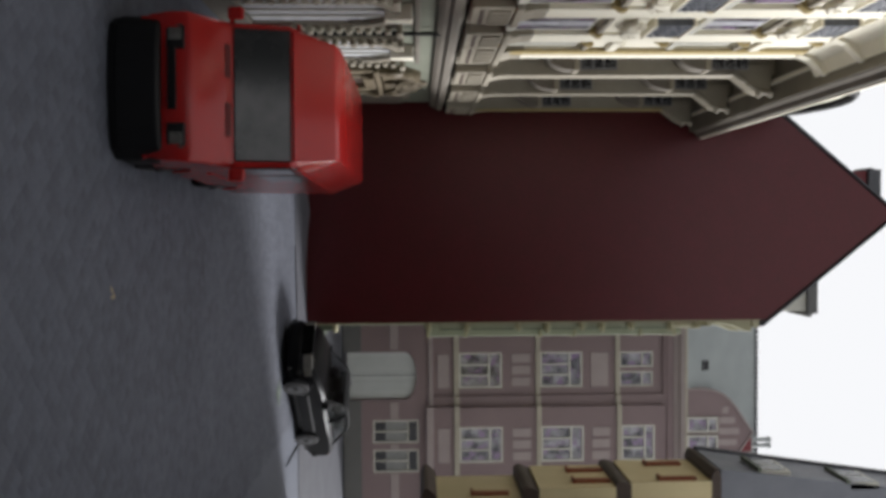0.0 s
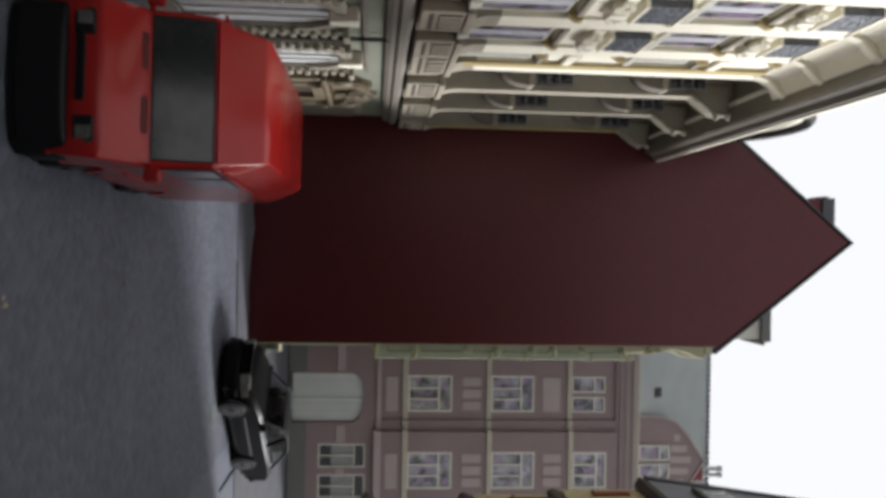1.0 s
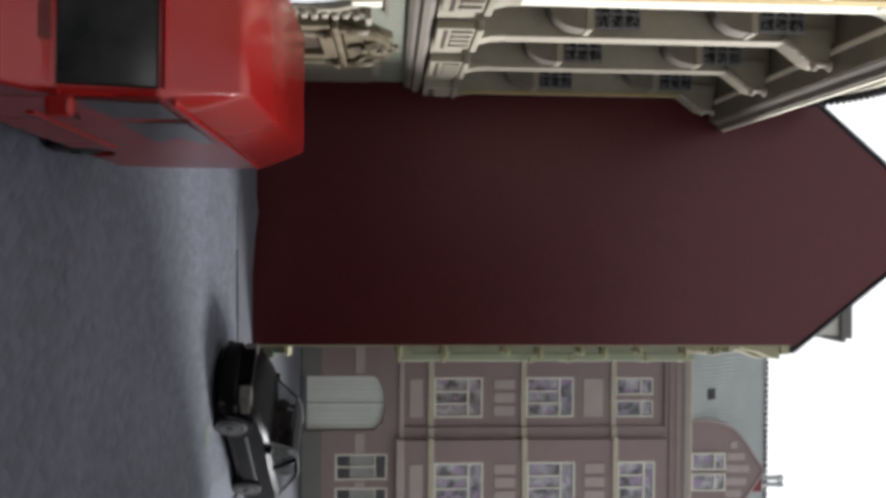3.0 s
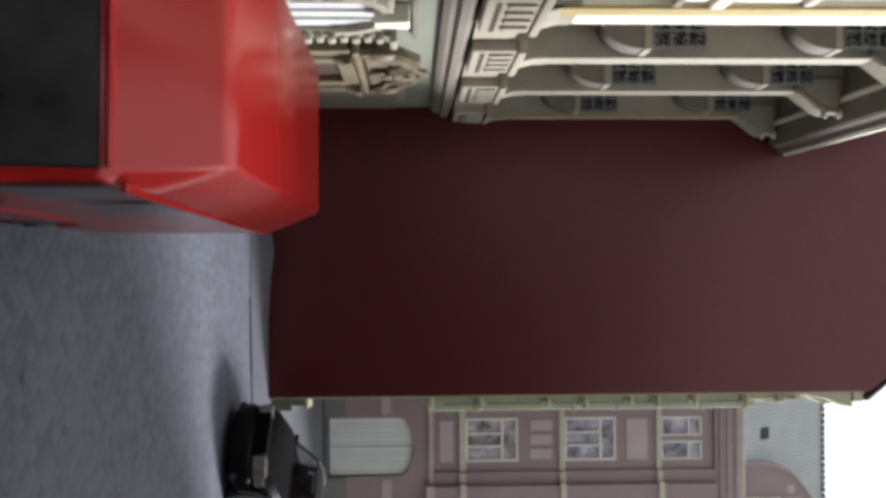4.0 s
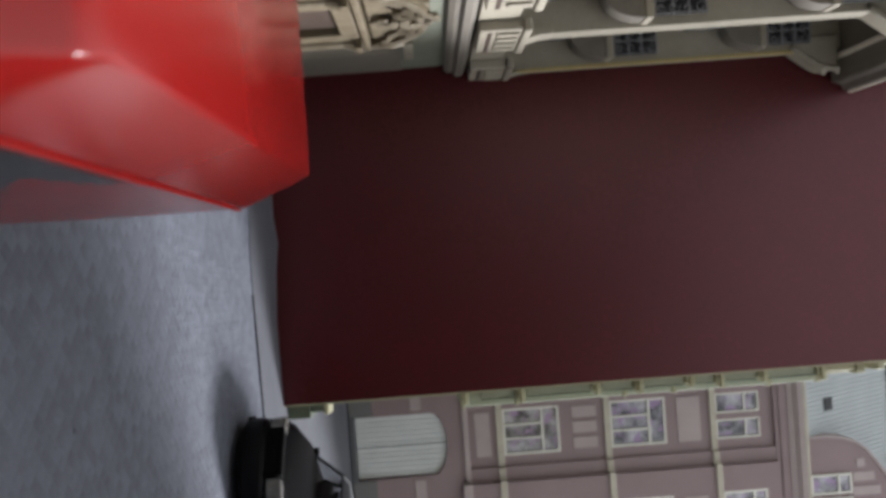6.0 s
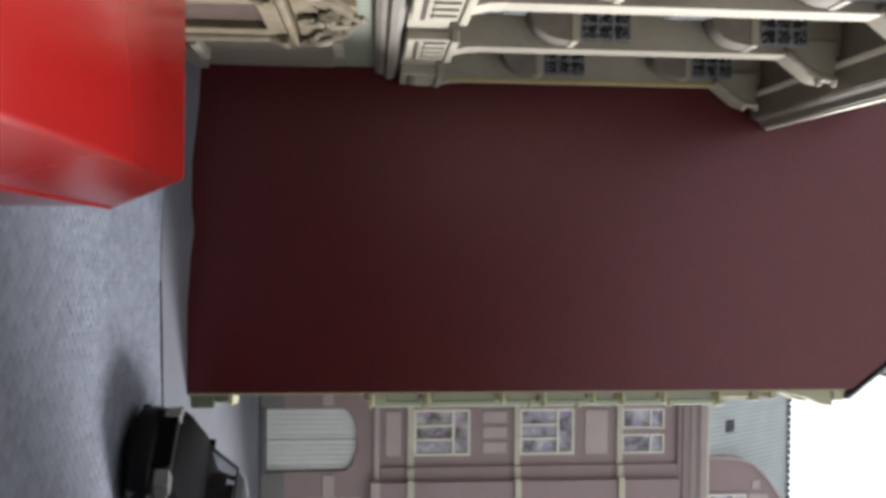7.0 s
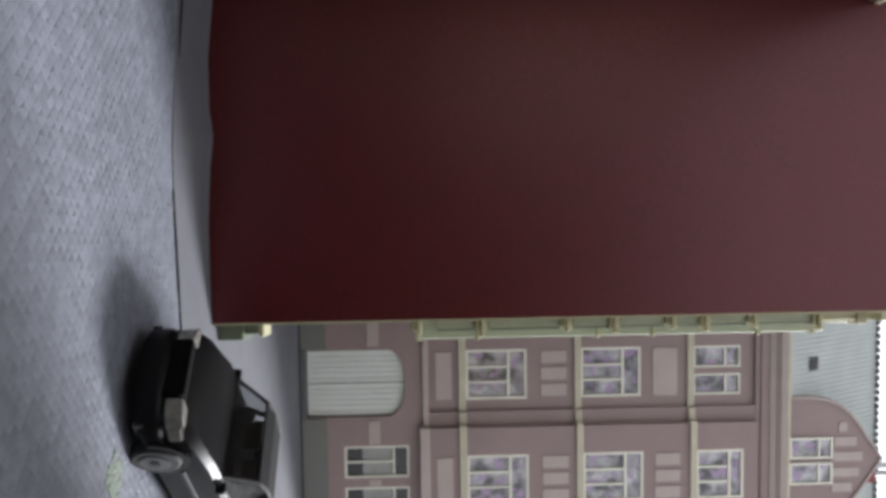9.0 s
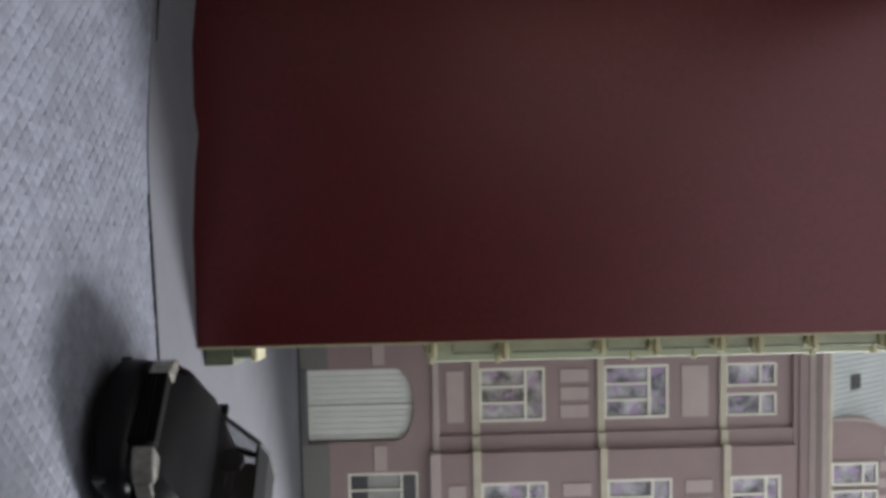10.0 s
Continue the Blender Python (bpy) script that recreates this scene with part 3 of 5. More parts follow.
    # curved gable with a pair of windows and pale stripes
    half = [(1.92, 15.32), (1.92, 15.9), (1.84, 16.46), (1.68, 16.86), (1.42, 17.18), (1.06, 17.46), (0.55, 17.8), (0.0, 18.18)]
    out = [(10.1 - a, b) for a, b in half] + [(10.1 + a, b) for a, b in half[-2::-1]]
    g = part("gable", Shape().prism(out, y - 0.2, y + 0.15, "y"), PINK, t, "curved pink roof gable")
    rim = [(10.1 + (a - 10.1) * 1.03, b + 0.07) for a, b in out]
    part("coping", Shape().prism(out + rim[::-1], y - 0.27, y + 0.2, "y"), PINK_PALE, g)
    window(t, 9.4, 10.06, 15.33, 16.66, y - 0.262, 1, 0.68, 0.06)
    window(t, 10.2, 10.88, 15.33, 16.66, y - 0.262, 1, 0.68, 0.06)
    for i, (dx, z0s, z1s) in enumerate(((-1.16, 16.86, 17.14), (-0.7, 16.74, 17.44), (-0.22, 16.7, 17.62), (0.28, 16.68, 17.52), (0.76, 16.66, 17.3))):
        part("stripe", Shape().box(10.1 + dx, 10.1 + dx + 0.3, y - 0.235, y - 0.2, z0s, z1s), PINK_PALE, g, bevel=0.02)
    c = part("chimney", Shape().box(10.55, 11.2, y + 0.6, y + 1.2, 16.4, 18.5), CHIMNEY_RED, t, "red chimney with two grey pipes", bevel=0.03)
    for x in (10.72, 11.0):
        part("chimney_pipe", Shape().round((x, y + 0.9), 0.1, 18.5, 19.4, "z", 12).round((x, y + 0.9), 0.13, 19.28, 19.45, "z", 12), ZINC, c, smooth=True)
    part("base_gap", Shape().box(2.0, 13.4, y - 0.15, y - 0.06, 0.2, 0.44), CAR_MATT, t, "dark gap under the plinth")
    t.location.x += 0.03 * S
    t.scale.z = 1.014


pink_house()


# ---- ornate house along the street ----
FRONT = -2.75


def ornate_house():
    t = thing("ornate_town_house", (-4.5, 12, 0), "richly decorated cream model house with arches, pilasters and a deep cornice", "house")
    x = FRONT
    end, start = WALL_Y - 0.02, 8.9
    piers = [27.45, 24.25, 21.3, 18.5, 16.95, 15.0, 13.05, 11.1, 9.15]
    # ground floor
    part("ground_floor_wall", Shape().box(x - 5.0, x - 0.32, start, end, 0.0, 4.22), WASHED_GREEN, t, "pale green ground floor")
    part("plinth", Shape().box(x - 0.32, x - 0.2, start, end, 0.0, 0.55), BROWN_STONE, t, bevel=0.03)
    arches = [19.15, 15.7, 12.25]
    n = 14
    for c in arches:
        w = 0.86
        outl = [(c - w, 0.6), (c + w, 0.6)] + [(c + w * math.cos(math.pi * i / n), 2.45 + 0.8 * math.sin(math.pi * i / n)) for i in range(n + 1)]
        pan = part("arched_window", Shape().prism(outl, x - 0.32, x - 0.26, "x"), ARCH_WHITE, t, "white arched shop window")
        for k in (-0.43, 0.0, 0.43):
            part("glazing_bar", Shape().box(x - 0.26, x - 0.22, c + k - 0.04, c + k + 0.04, 0.6, 3.05 if k else 3.22), WHITE_FRAME, pan)
        ring = [(math.cos(math.pi * i / n), math.sin(math.pi * i / n)) for i in range(n + 1)]
        s = Shape().prism([(c + w * a, 2.45 + 0.8 * b) for a, b in ring] + [(c + (w + 0.18) * a, 2.45 + 0.98 * b) for a, b in ring[::-1]], x - 0.32, x - 0.14, "x")
        part("archivolt", s, STONE, pan, bevel=0.02)
        # toothed jambs: blocks one above another
        for side in (-1, 1):
            q = part("jamb", Shape().box(x - 0.32, x - 0.2, c + side * 1.13 - 0.2, c + side * 1.13 + 0.2, 0.55, 3.3), STONE, t)
            for i in range(14):
                part("block", Shape().box(x - 0.2, x - 0.08 + 0.02 * (i % 2), c + side * 1.13 - 0.13, c + side * 1.13 + 0.13, 0.6 + i * 0.19, 0.73 + i * 0.19), STONE, q, bevel=0.03, segments=1)
            part("jamb_cap", Shape().box(x - 0.32, x - 0.0, c + side * 1.13 - 0.24, c + side * 1.13 + 0.24, 3.3, 3.42), STONE, q, bevel=0.03)
        part("keystone", Shape().prism([(c - 0.13, 3.1), (c + 0.13, 3.1), (c + 0.2, 3.62), (c - 0.2, 3.62)], x - 0.32, x - 0.02, "x"), CREAM, pan, bevel=0.03)
    # thin string along the green wall
    part("string_course", Shape().box(x - 0.32, x - 0.22, start, 20.75, 3.66, 3.76), BROWN_STONE, t, bevel=0.015)
    part("downpipe", Shape().round((x - 0.2, 17.42), 0.045, 0.1, 4.2, "z", 10), VAN_DARK, t, "dark downpipe")
    # portal with a broken, scrolled pediment
    c = 22.7
    p = part("portal", holed(x, c), PORTAL, t, "carved stone portal with a scrolled pediment", bevel=0.03)
    part("door_leaf", Shape().box(x - 0.3, x - 0.22, c - 0.75, c + 0.75, 0.3, 2.3), BROWN, p)
    s = Shape()
    for side in (-1, 1):
        # raking moulding that ends in a volute, with leaves along its lower edge
        for i in range(26):
            a = math.pi * (0.06 + 0.36 * i / 25)
            s.ball((x - 0.1, c + side * 1.6 * math.cos(a), 2.62 + 1.1 * math.sin(a)), (0.12, 0.1, 0.1), 7)
        for i in range(30):
            a, r = 0.3 * i, 0.27 - 0.007 * i
            s.ball((x - 0.06, c + side * (0.5 + r * math.cos(a)), 3.42 + r * math.sin(a)), (0.1, 0.055, 0.055), 6)
        for i in range(16):
            f = i / 15
            s.ball((x - 0.1, c + side * (1.5 - 0.9 * f), 2.9 + 0.55 * f + 0.05 * math.sin(9 * f)), (0.07, 0.12, 0.075), 6)
        s.ball((x - 0.06, c + side * 1.5, 3.12), (0.1, 0.16, 0.26), 9)
    rng = random.Random(77)
    for i in range(40):
        a, f = rng.uniform(0, 6.3), rng.random() ** 0.5
        s.ball((x - 0.08 + 0.12 * (1 - f), c + 0.32 * f * math.cos(a), 3.42 + 0.48 * f * math.sin(a)), (0.07, rng.uniform(0.05, 0.1), rng.uniform(0.06, 0.13)), 6)
    part("carving", s, PORTAL, p, "carved scrolls", smooth=True, stuff=True)
    for side in (-1, 1):
        q = part("column", Shape().round((x - 0.12, c + side * 1.3), 0.15, 0.6, 2.5, "z", 14, 0.12), PORTAL, p, smooth=True)
        part("capital", Shape().round((x - 0.12, c + side * 1.3), 0.13, 2.3, 2.52, "z", 14, 0.2).box(x - 0.3, x + 0.08, c + side * 1.3 - 0.22, c + side * 1.3 + 0.22, 2.52, 2.62), PORTAL, q)
        part("column_base", Shape().box(x - 0.3, x + 0.07, c + side * 1.3 - 0.2, c + side * 1.3 + 0.2, 0.3, 0.6), PORTAL, q, bevel=0.03)
    # far end of the ground floor: narrow window with white sill and dentils
    w = part("arched_window", Shape().box(x - 0.32, x - 0.25, 24.9, 25.9, 0.9, 3.0), SHADED_TAUPE, t, "narrow window beside the portal")
    part("sill", Shape().box(x - 0.32, x - 0.05, 24.75, 26.05, 0.75, 0.9), STONE, w, bevel=0.03)
    for i in range(12):
        part("dentil", Shape().box(x - 0.32, x - 0.16, 24.85 + i * 0.11, 24.91 + i * 0.11, 3.3, 3.48), STONE, w)
    # string course between the floors, three steps
    s = Shape().prism([(x - 0.32, 4.1), (x - 0.2, 4.1), (x - 0.15, 4.2), (x - 0.15, 4.28), (x - 0.06, 4.34), (x - 0.06, 4.46), (x - 0.12, 4.54), (x - 0.32, 4.62)], start, end, "y")
    part("cornice_band", s, BROWN_STONE, t, "brown-grey moulded band")
    part("frieze_wall", Shape().box(x - 5.0, x - 0.14, start, end, 4.62, 5.3), STONE, t)
    part("end_panel", Shape().box(x - 0.32, x - 0.29, 24.45, end, 0.55, 3.2), BROWN_STONE, t, "olive brown wall panel", bevel=0.01)
    # piers with pedestals, sunk bays between them
    for i, c in enumerate(piers):
        far = i < 3
        wide = 0.42 if i == 3 else 0.22 if far else 0.3
        lo, hi = c - wide, min(end, c + wide)
        p0, p1 = (c - 0.9, min(end, c + 0.75)) if i < 4 else (lo - 0.3, hi + 0.3)
        ped = part("pedestal", Shape().box(x - 0.14, x + 0.05, p0, p1, 4.62, 5.36).box(x - 0.14, x + 0.1, p0 - 0.05, min(end, p1 + 0.05), 5.36, 5.5), STONE, t, bevel=0.03)
        part("foot", Shape().prism([(x - 0.14, 5.5), (x + 0.07, 5.5), (x + 0.05, 5.58), (x + 0.015, 5.72), (x + 0.005, 5.95), (x - 0.14, 5.95)], lo - 0.03, min(end, hi + 0.03), "y"), STONE, ped, bevel=0.015)
        step = (p1 - p0 - 0.2) / 4
        part("slot", Shape().box(x + 0.045, x + 0.054, p0 + 0.12, p1 - 0.06, 4.76, 4.84), BROWN, ped)
        for k in range(4):
            y = p0 + 0.14 + k * step
            part("flute", Shape().box(x + 0.05, x + 0.1, y, y + step * 0.5, 4.92, 5.3), STONE, ped, bevel=0.015)
        # far pilasters take the darker stone for the shade at that end
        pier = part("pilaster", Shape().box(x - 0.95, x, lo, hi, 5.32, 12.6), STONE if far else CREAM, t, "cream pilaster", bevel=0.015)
        if i in (0, 3):
            part("pilaster_edge", Shape().box(x - 0.02, x + 0.03, lo - 0.03, lo + (0.3 if i else 0.12), 5.52, 12.0), OCHRE, pier, "ochre edge strip")
        # hanging console under the cornice, with a carved edge and two pale knobs; it stops short of the soffit
        if i < 3:
            con = [(x - 0.3, 11.46), (x - 0.02, 11.54), (x + 0.08, 11.66), (x + 0.34, 12.0), (x + 0.43, 12.15), (x + 0.45, 12.4), (x + 0.32, 12.46), (x - 0.3, 12.52)]
            near, deep = c - 0.28, min(end - 0.04, c + 0.28)
            k = part("console", Shape().prism(con, near, deep, "y"), STONE, t, "stone grey hanging console", bevel=0.05, segments=3)
            s = Shape()
            rng = random.Random(50 + i)
            for (xa, za), (xb, zb) in zip(con[1:5], con[2:6]):
                for j in range(7):
                    f, r = j / 7, rng.uniform(0.045, 0.085)
                    s.ball((xa + (xb - xa) * f - 0.02, near - 0.01, za + (zb - za) * f), (r, 0.06, r * 1.2), 7)
            part("carved_edge", s, STONE, k, smooth=True, stuff=True)
            for xx, zz in ((0.44, 12.13), (0.44, 12.42)):
                part("knob", Shape().ball((x + xx, near + 0.02, zz), (0.09, 0.1, 0.08), 10).ball((x + xx + 0.07, near + 0.02, zz + 0.01), (0.055, 0.07, 0.06), 8), IVORY, k, "pale knob", smooth=True)
        else:
            con = [(x - 0.3, 11.95), (x + 0.03, 11.95), (x + 0.12, 12.2), (x + 0.4, 12.46), (x + 0.48, 12.58), (x - 0.3, 12.58)]
            part("console", Shape().prism(con, c - 0.12, c + 0.12, "y"), CREAM, t, "small cream console", bevel=0.03)
    part("back_wall", Shape().box(x - 5.0, x - 0.95, start, end, 5.3, 12.6), STONE, t)
    for i in range(len(piers) - 1):
        hi, lo = piers[i] - (0.42 if i == 3 else 0.22 if i < 3 else 0.3), piers[i + 1] + (0.42 if i == 2 else 0.22 if i < 2 else 0.3)
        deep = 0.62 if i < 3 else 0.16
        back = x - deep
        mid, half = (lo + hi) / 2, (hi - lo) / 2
        # shade on the far bays is coloured in; the near ones stay cream
        bay = part("bay", Shape().box(x - 0.95, back, lo, hi, 5.3, 12.6), CREAM if i > 2 else SHADED_TAUPE, t, "sunk wall bay")
        for z0, z1, top in ((5.5, 7.0 if i > 2 else 6.75, 7.62 if i > 2 else 7.3), (9.05, 10.2, 10.66 if i > 2 else 10.5)):
            if i < 3:
                balcony(bay, back, x, lo, hi, top)
                continue
            w = part("window", Shape().box(back, back + 0.09, lo + 0.14, hi - 0.14, z0, z1).box(back, back + 0.16, lo + 0.05, hi - 0.05, z0 - 0.14, z0), WHITE_FRAME, bay, bevel=0.015)
            # lintel over the window, closing the bay
            part("lintel", Shape().box(back, x - 0.06, lo, hi, z1 + 0.12, top), CREAM, bay, bevel=0.02)
            part("hood_moulding", Shape().box(x - 0.06, x + 0.02, lo + 0.06, hi - 0.06, z1 + 0.12, z1 + 0.24), STONE, bay, bevel=0.03)
            part("spandrel", Shape().box(back, x - 0.07, lo, hi, top, top + 1.32), CREAM, bay)
            part("sill_moulding", Shape().box(x - 0.07, x + 0.03, lo, hi, top + 0.02, top + 0.24), CREAM, bay, bevel=0.04)
            if i == 3:
                part("panel", Shape().box(x - 0.07, x - 0.04, mid - half * 0.72, mid + half * 0.72, top + 0.34, top + 1.2), CREAM, bay, bevel=0.02)
                continue
            # shallow balcony front with a dark cast relief, on a scrolled cartouche
            p0, p1 = lo + 0.2, hi - 0.2
            rel = part("relief_panel", Shape().box(x - 0.07, x + 0.08, p0, p1, top + 0.42, top + 1.08), PEWTER, bay, "dark ornamental balcony front")
            rng = random.Random(i * 10 + int(z0))
            s = Shape()
            n = max(3, int((p1 - p0) / 0.28))
            for a in range(n):
                yy = p0 + (p1 - p0) * (a + 0.5) / n
                for b in range(2):
                    zz = top + 0.6 + 0.3 * b
                    for q in range(6):
                        w = q * math.pi / 3 + rng.uniform(0, 1)
                        s.ball((x + 0.08, yy + 0.085 * math.cos(w), zz + 0.085 * math.sin(w)), (0.03, 0.035, 0.035), 6)
            part("ornament", s, PEWTER, rel, stuff=True)
            part("coping", Shape().box(x - 0.07, x + 0.11, p0 - 0.04, p1 + 0.04, top + 1.08, top + 1.14).box(x - 0.07, x + 0.11, p0 - 0.04, p1 + 0.04, top + 0.36, top + 0.42), CREAM, rel, "cream balcony edge", bevel=0.012)
            s = Shape()
            for side in (-1, 1):
                for j in range(12):
                    a, r = j * 0.55, 0.2 - j * 0.012
                    s.ball((x + 0.06, mid + side * (0.3 + r * math.cos(a)), top + 0.04 + r * math.sin(a)), (0.07, 0.055, 0.055), 6)
            s.ball((x + 0.08, mid, top + 0.05), (0.1, 0.16, 0.2), 8)
            part("cartouche", s, CREAM, bay, "carved scroll cartouche", smooth=True, stuff=True)
        for z0, z1 in ((5.5, 7.0 if i > 2 else 6.75), (9.05, 10.2)):
            for a in range(3):
                part("pane", Shape().box(back + 0.088, back + 0.1, lo + 0.2 + a * (hi - lo - 0.4) / 3, lo + 0.16 + (a + 1) * (hi - lo - 0.4) / 3, z0 + 0.08, z1 - 0.06), WHITE_FRAME if i == 3 else FOIL_DARK if i < 3 else ARCH_WHITE if a == 1 else FOIL, bay)
        # small brackets on the bay's wall
        for z in () if i < 3 else (5.42, 7.2, 8.72, 10.4, 11.9):
            for yy in (lo + 0.12,) if i == 3 else (hi - 0.1,):
                s = Shape().prism([(x - 0.14, z + 0.05), (x + 0.07, z + 0.05), (x + 0.07, z - 0.04), (x - 0.03, z - 0.2), (x - 0.14, z - 0.2)], yy - 0.1, yy + 0.1, "y")
                part("bracket", s, OCHRE, bay, "small ochre bracket", bevel=0.02)
    # smooth pale cove under the cornice of the flat bays
    part("cove", Shape().prism([(x - 0.4, 12.05), (x - 0.02, 12.05), (x + 0.04, 12.22), (x + 0.16, 12.42), (x + 0.42, 12.55), (x + 0.42, 12.584), (x - 0.4, 12.584)], start, 18.94, "y"), CREAM, t, "pale smooth cove")
    # deep main cornice
    part("soffit", Shape().box(x - 0.95, x + 0.64, start, end, 12.585, 12.602), SHADED_TAUPE, t, "plain soffit under the cornice")
    corn = [(x - 0.95, 12.6), (x + 0.1, 12.6), (x + 0.66, 12.66), (x + 0.72, 12.78), (x + 0.84, 12.84), (x + 0.84, 13.0), (x + 0.78, 13.06), (x + 0.7, 13.2), (x + 0.3, 13.3), (x - 0.95, 13.4)]
    part("cornice", Shape().prism(corn, start, end, "y"), BROWN_STONE, t, "deep brown-grey main cornice")
    part("cornice_lip", Shape().box(x + 0.84, x + 0.89, start, end - 0.01, 12.93, 13.02).box(x + 0.1, x + 0.2, start, end - 0.02, 12.52, 12.6), CREAM, t, "pale cornice edge", bevel=0.01)
    # attic with a low curved gable edged in dark tiles
    part("attic_wall", Shape().box(x - 4.0, x - 0.25, start, end, 13.35, 14.2), STONE, t)
    cy, r = 24.9, 2.75
    gab = [(cy + r * math.cos(math.pi * j / 20), 14.2 + 1.75 * math.sin(math.pi * j / 20)) for j in range(21)]
    g = part("attic_gable", Shape().prism(gab, x - 1.6, x - 0.1, "x"), STONE, t, "low curved attic gable")
    s, u = Shape(), Shape()
    for j in range(44):
        a = math.pi * (j + 0.5) / 44
        s.ball((x + 0.02, cy + (r + 0.08) * math.cos(a), 14.2 + 1.86 * math.sin(a)), (0.26, 0.16, 0.14), 8)
    part("tile_edge", s, TILE_BLACK, g, "row of black edge tiles", stuff=True)
    for (a, b), (d, e) in zip(gab, gab[1:]):
        u.prism([(a, b), (d, e), (cy + (d - cy) * 0.93, 14.2 + (e - 14.2) * 0.9), (cy + (a - cy) * 0.93, 14.2 + (b - 14.2) * 0.9)], x - 0.1, x + 0.06, "x")
    part("gable_moulding", u, CREAM, g)
    roof = part("roof", Shape().prism([(x - 0.2, 14.2), (x - 3.6, 18.2), (x - 5.0, 18.2), (x - 5.0, 14.1), (x - 0.2, 14.1)], start, end, "y"), TILE_BLACK, t, "steep black tiled roof")
    s = Shape()
    for j in range(62):
        s.ball((x - 0.2, end - 0.15 - j * 0.3, 14.2), (0.2, 0.14, 0.12), 6)
    part("eaves_tiles", s, TILE_BLACK, roof, stuff=True)


def balcony(bay, back, x, lo, hi, z):
    """A narrow balcony in a sunk bay: rounded belly, pale slab and iron railing."""
    y0, y1 = hi - 0.5, hi - 0.01
    front = x - 0.03
    n = 10
    deep = front - back - 0.03
    belly = [(back, z + 0.16), (back + deep, z + 0.16)] + [(back + deep * math.cos(math.pi * j / 2 / n) ** 0.8, z + 0.16 - 0.7 * math.sin(math.pi * j / 2 / n)) for j in range(1, n)] + [(back, z - 0.54)]
    part("balcony", Shape().prism(belly, y0 + 0.03, y1, "y"), BROWN_STONE, bay, "rounded balcony with iron railing")
    part("slab", Shape().box(back, front, y0, y1, z + 0.16, z + 0.3), STONE, bay, bevel=0.03)
    part("railing", Shape().box(back, front - 0.03, y0 + 0.03, y0 + 0.05, z + 0.33, z + 1.2), IRONWORK, bay, "black wrought iron railing")
    s = Shape()
    rng = random.Random(int(lo * 10 + z))
    w = front - back - 0.06
    for a in range(3):
        for b in range(4):
            cx, cz = back + w * (0.17 + 0.33 * a) + rng.uniform(-0.02, 0.02), z + 0.43 + 0.22 * b + rng.uniform(-0.03, 0.03)
            turn, way, size = rng.uniform(0, 6.3), rng.choice((-1, 1)), rng.uniform(0.07, 0.11)
            for q in range(11):
                r, u = size * (1 - 0.07 * q), turn + way * q * 0.6
                s.ball((cx + r * math.cos(u), y0 + 0.02, cz + r * math.sin(u)), (0.017, 0.012, 0.017), 6)
    for a in range(3):
        s.box(back + w * a / 2 - 0.014, back + w * a / 2 + 0.014, y0 + 0.012, y0 + 0.03, z + 0.33, z + 1.22)
    for zz in (z + 0.34, z + 0.63, z + 0.9, z + 1.2):
        s.box(back, front - 0.03, y0 + 0.012, y0 + 0.03, zz - 0.012, zz + 0.012)
    part("ironwork", s, LACE, bay, "pale lacework on the railing", stuff=True)


def holed(x, c):
    """The portal's frame round its doorway."""
    s = Shape()
    s.box(x - 0.32, x - 0.08, c - 1.75, c - 0.8, 0.0, 2.6).box(x - 0.32, x - 0.08, c + 0.8, c + 1.75, 0.0, 2.6)
    s.box(x - 0.32, x - 0.08, c - 0.8, c + 0.8, 2.3, 2.6)
    s.box(x - 0.32, x - 0.02, c - 1.8, c + 1.8, 2.64, 2.76)
    s.prism([(c - 1.5, 2.8), (c + 1.5, 2.8), (c + 1.3, 3.3), (c + 0.5, 3.8), (c - 0.5, 3.8), (c - 1.3, 3.3)], x - 0.32, x - 0.14, "x")
    s.box(x - 0.32, x + 0.1, c - 1.75, c - 0.8, 0.0, 0.3).box(x - 0.32, x + 0.1, c + 0.8, c + 1.75, 0.0, 0.3)
    return s


ornate_house()


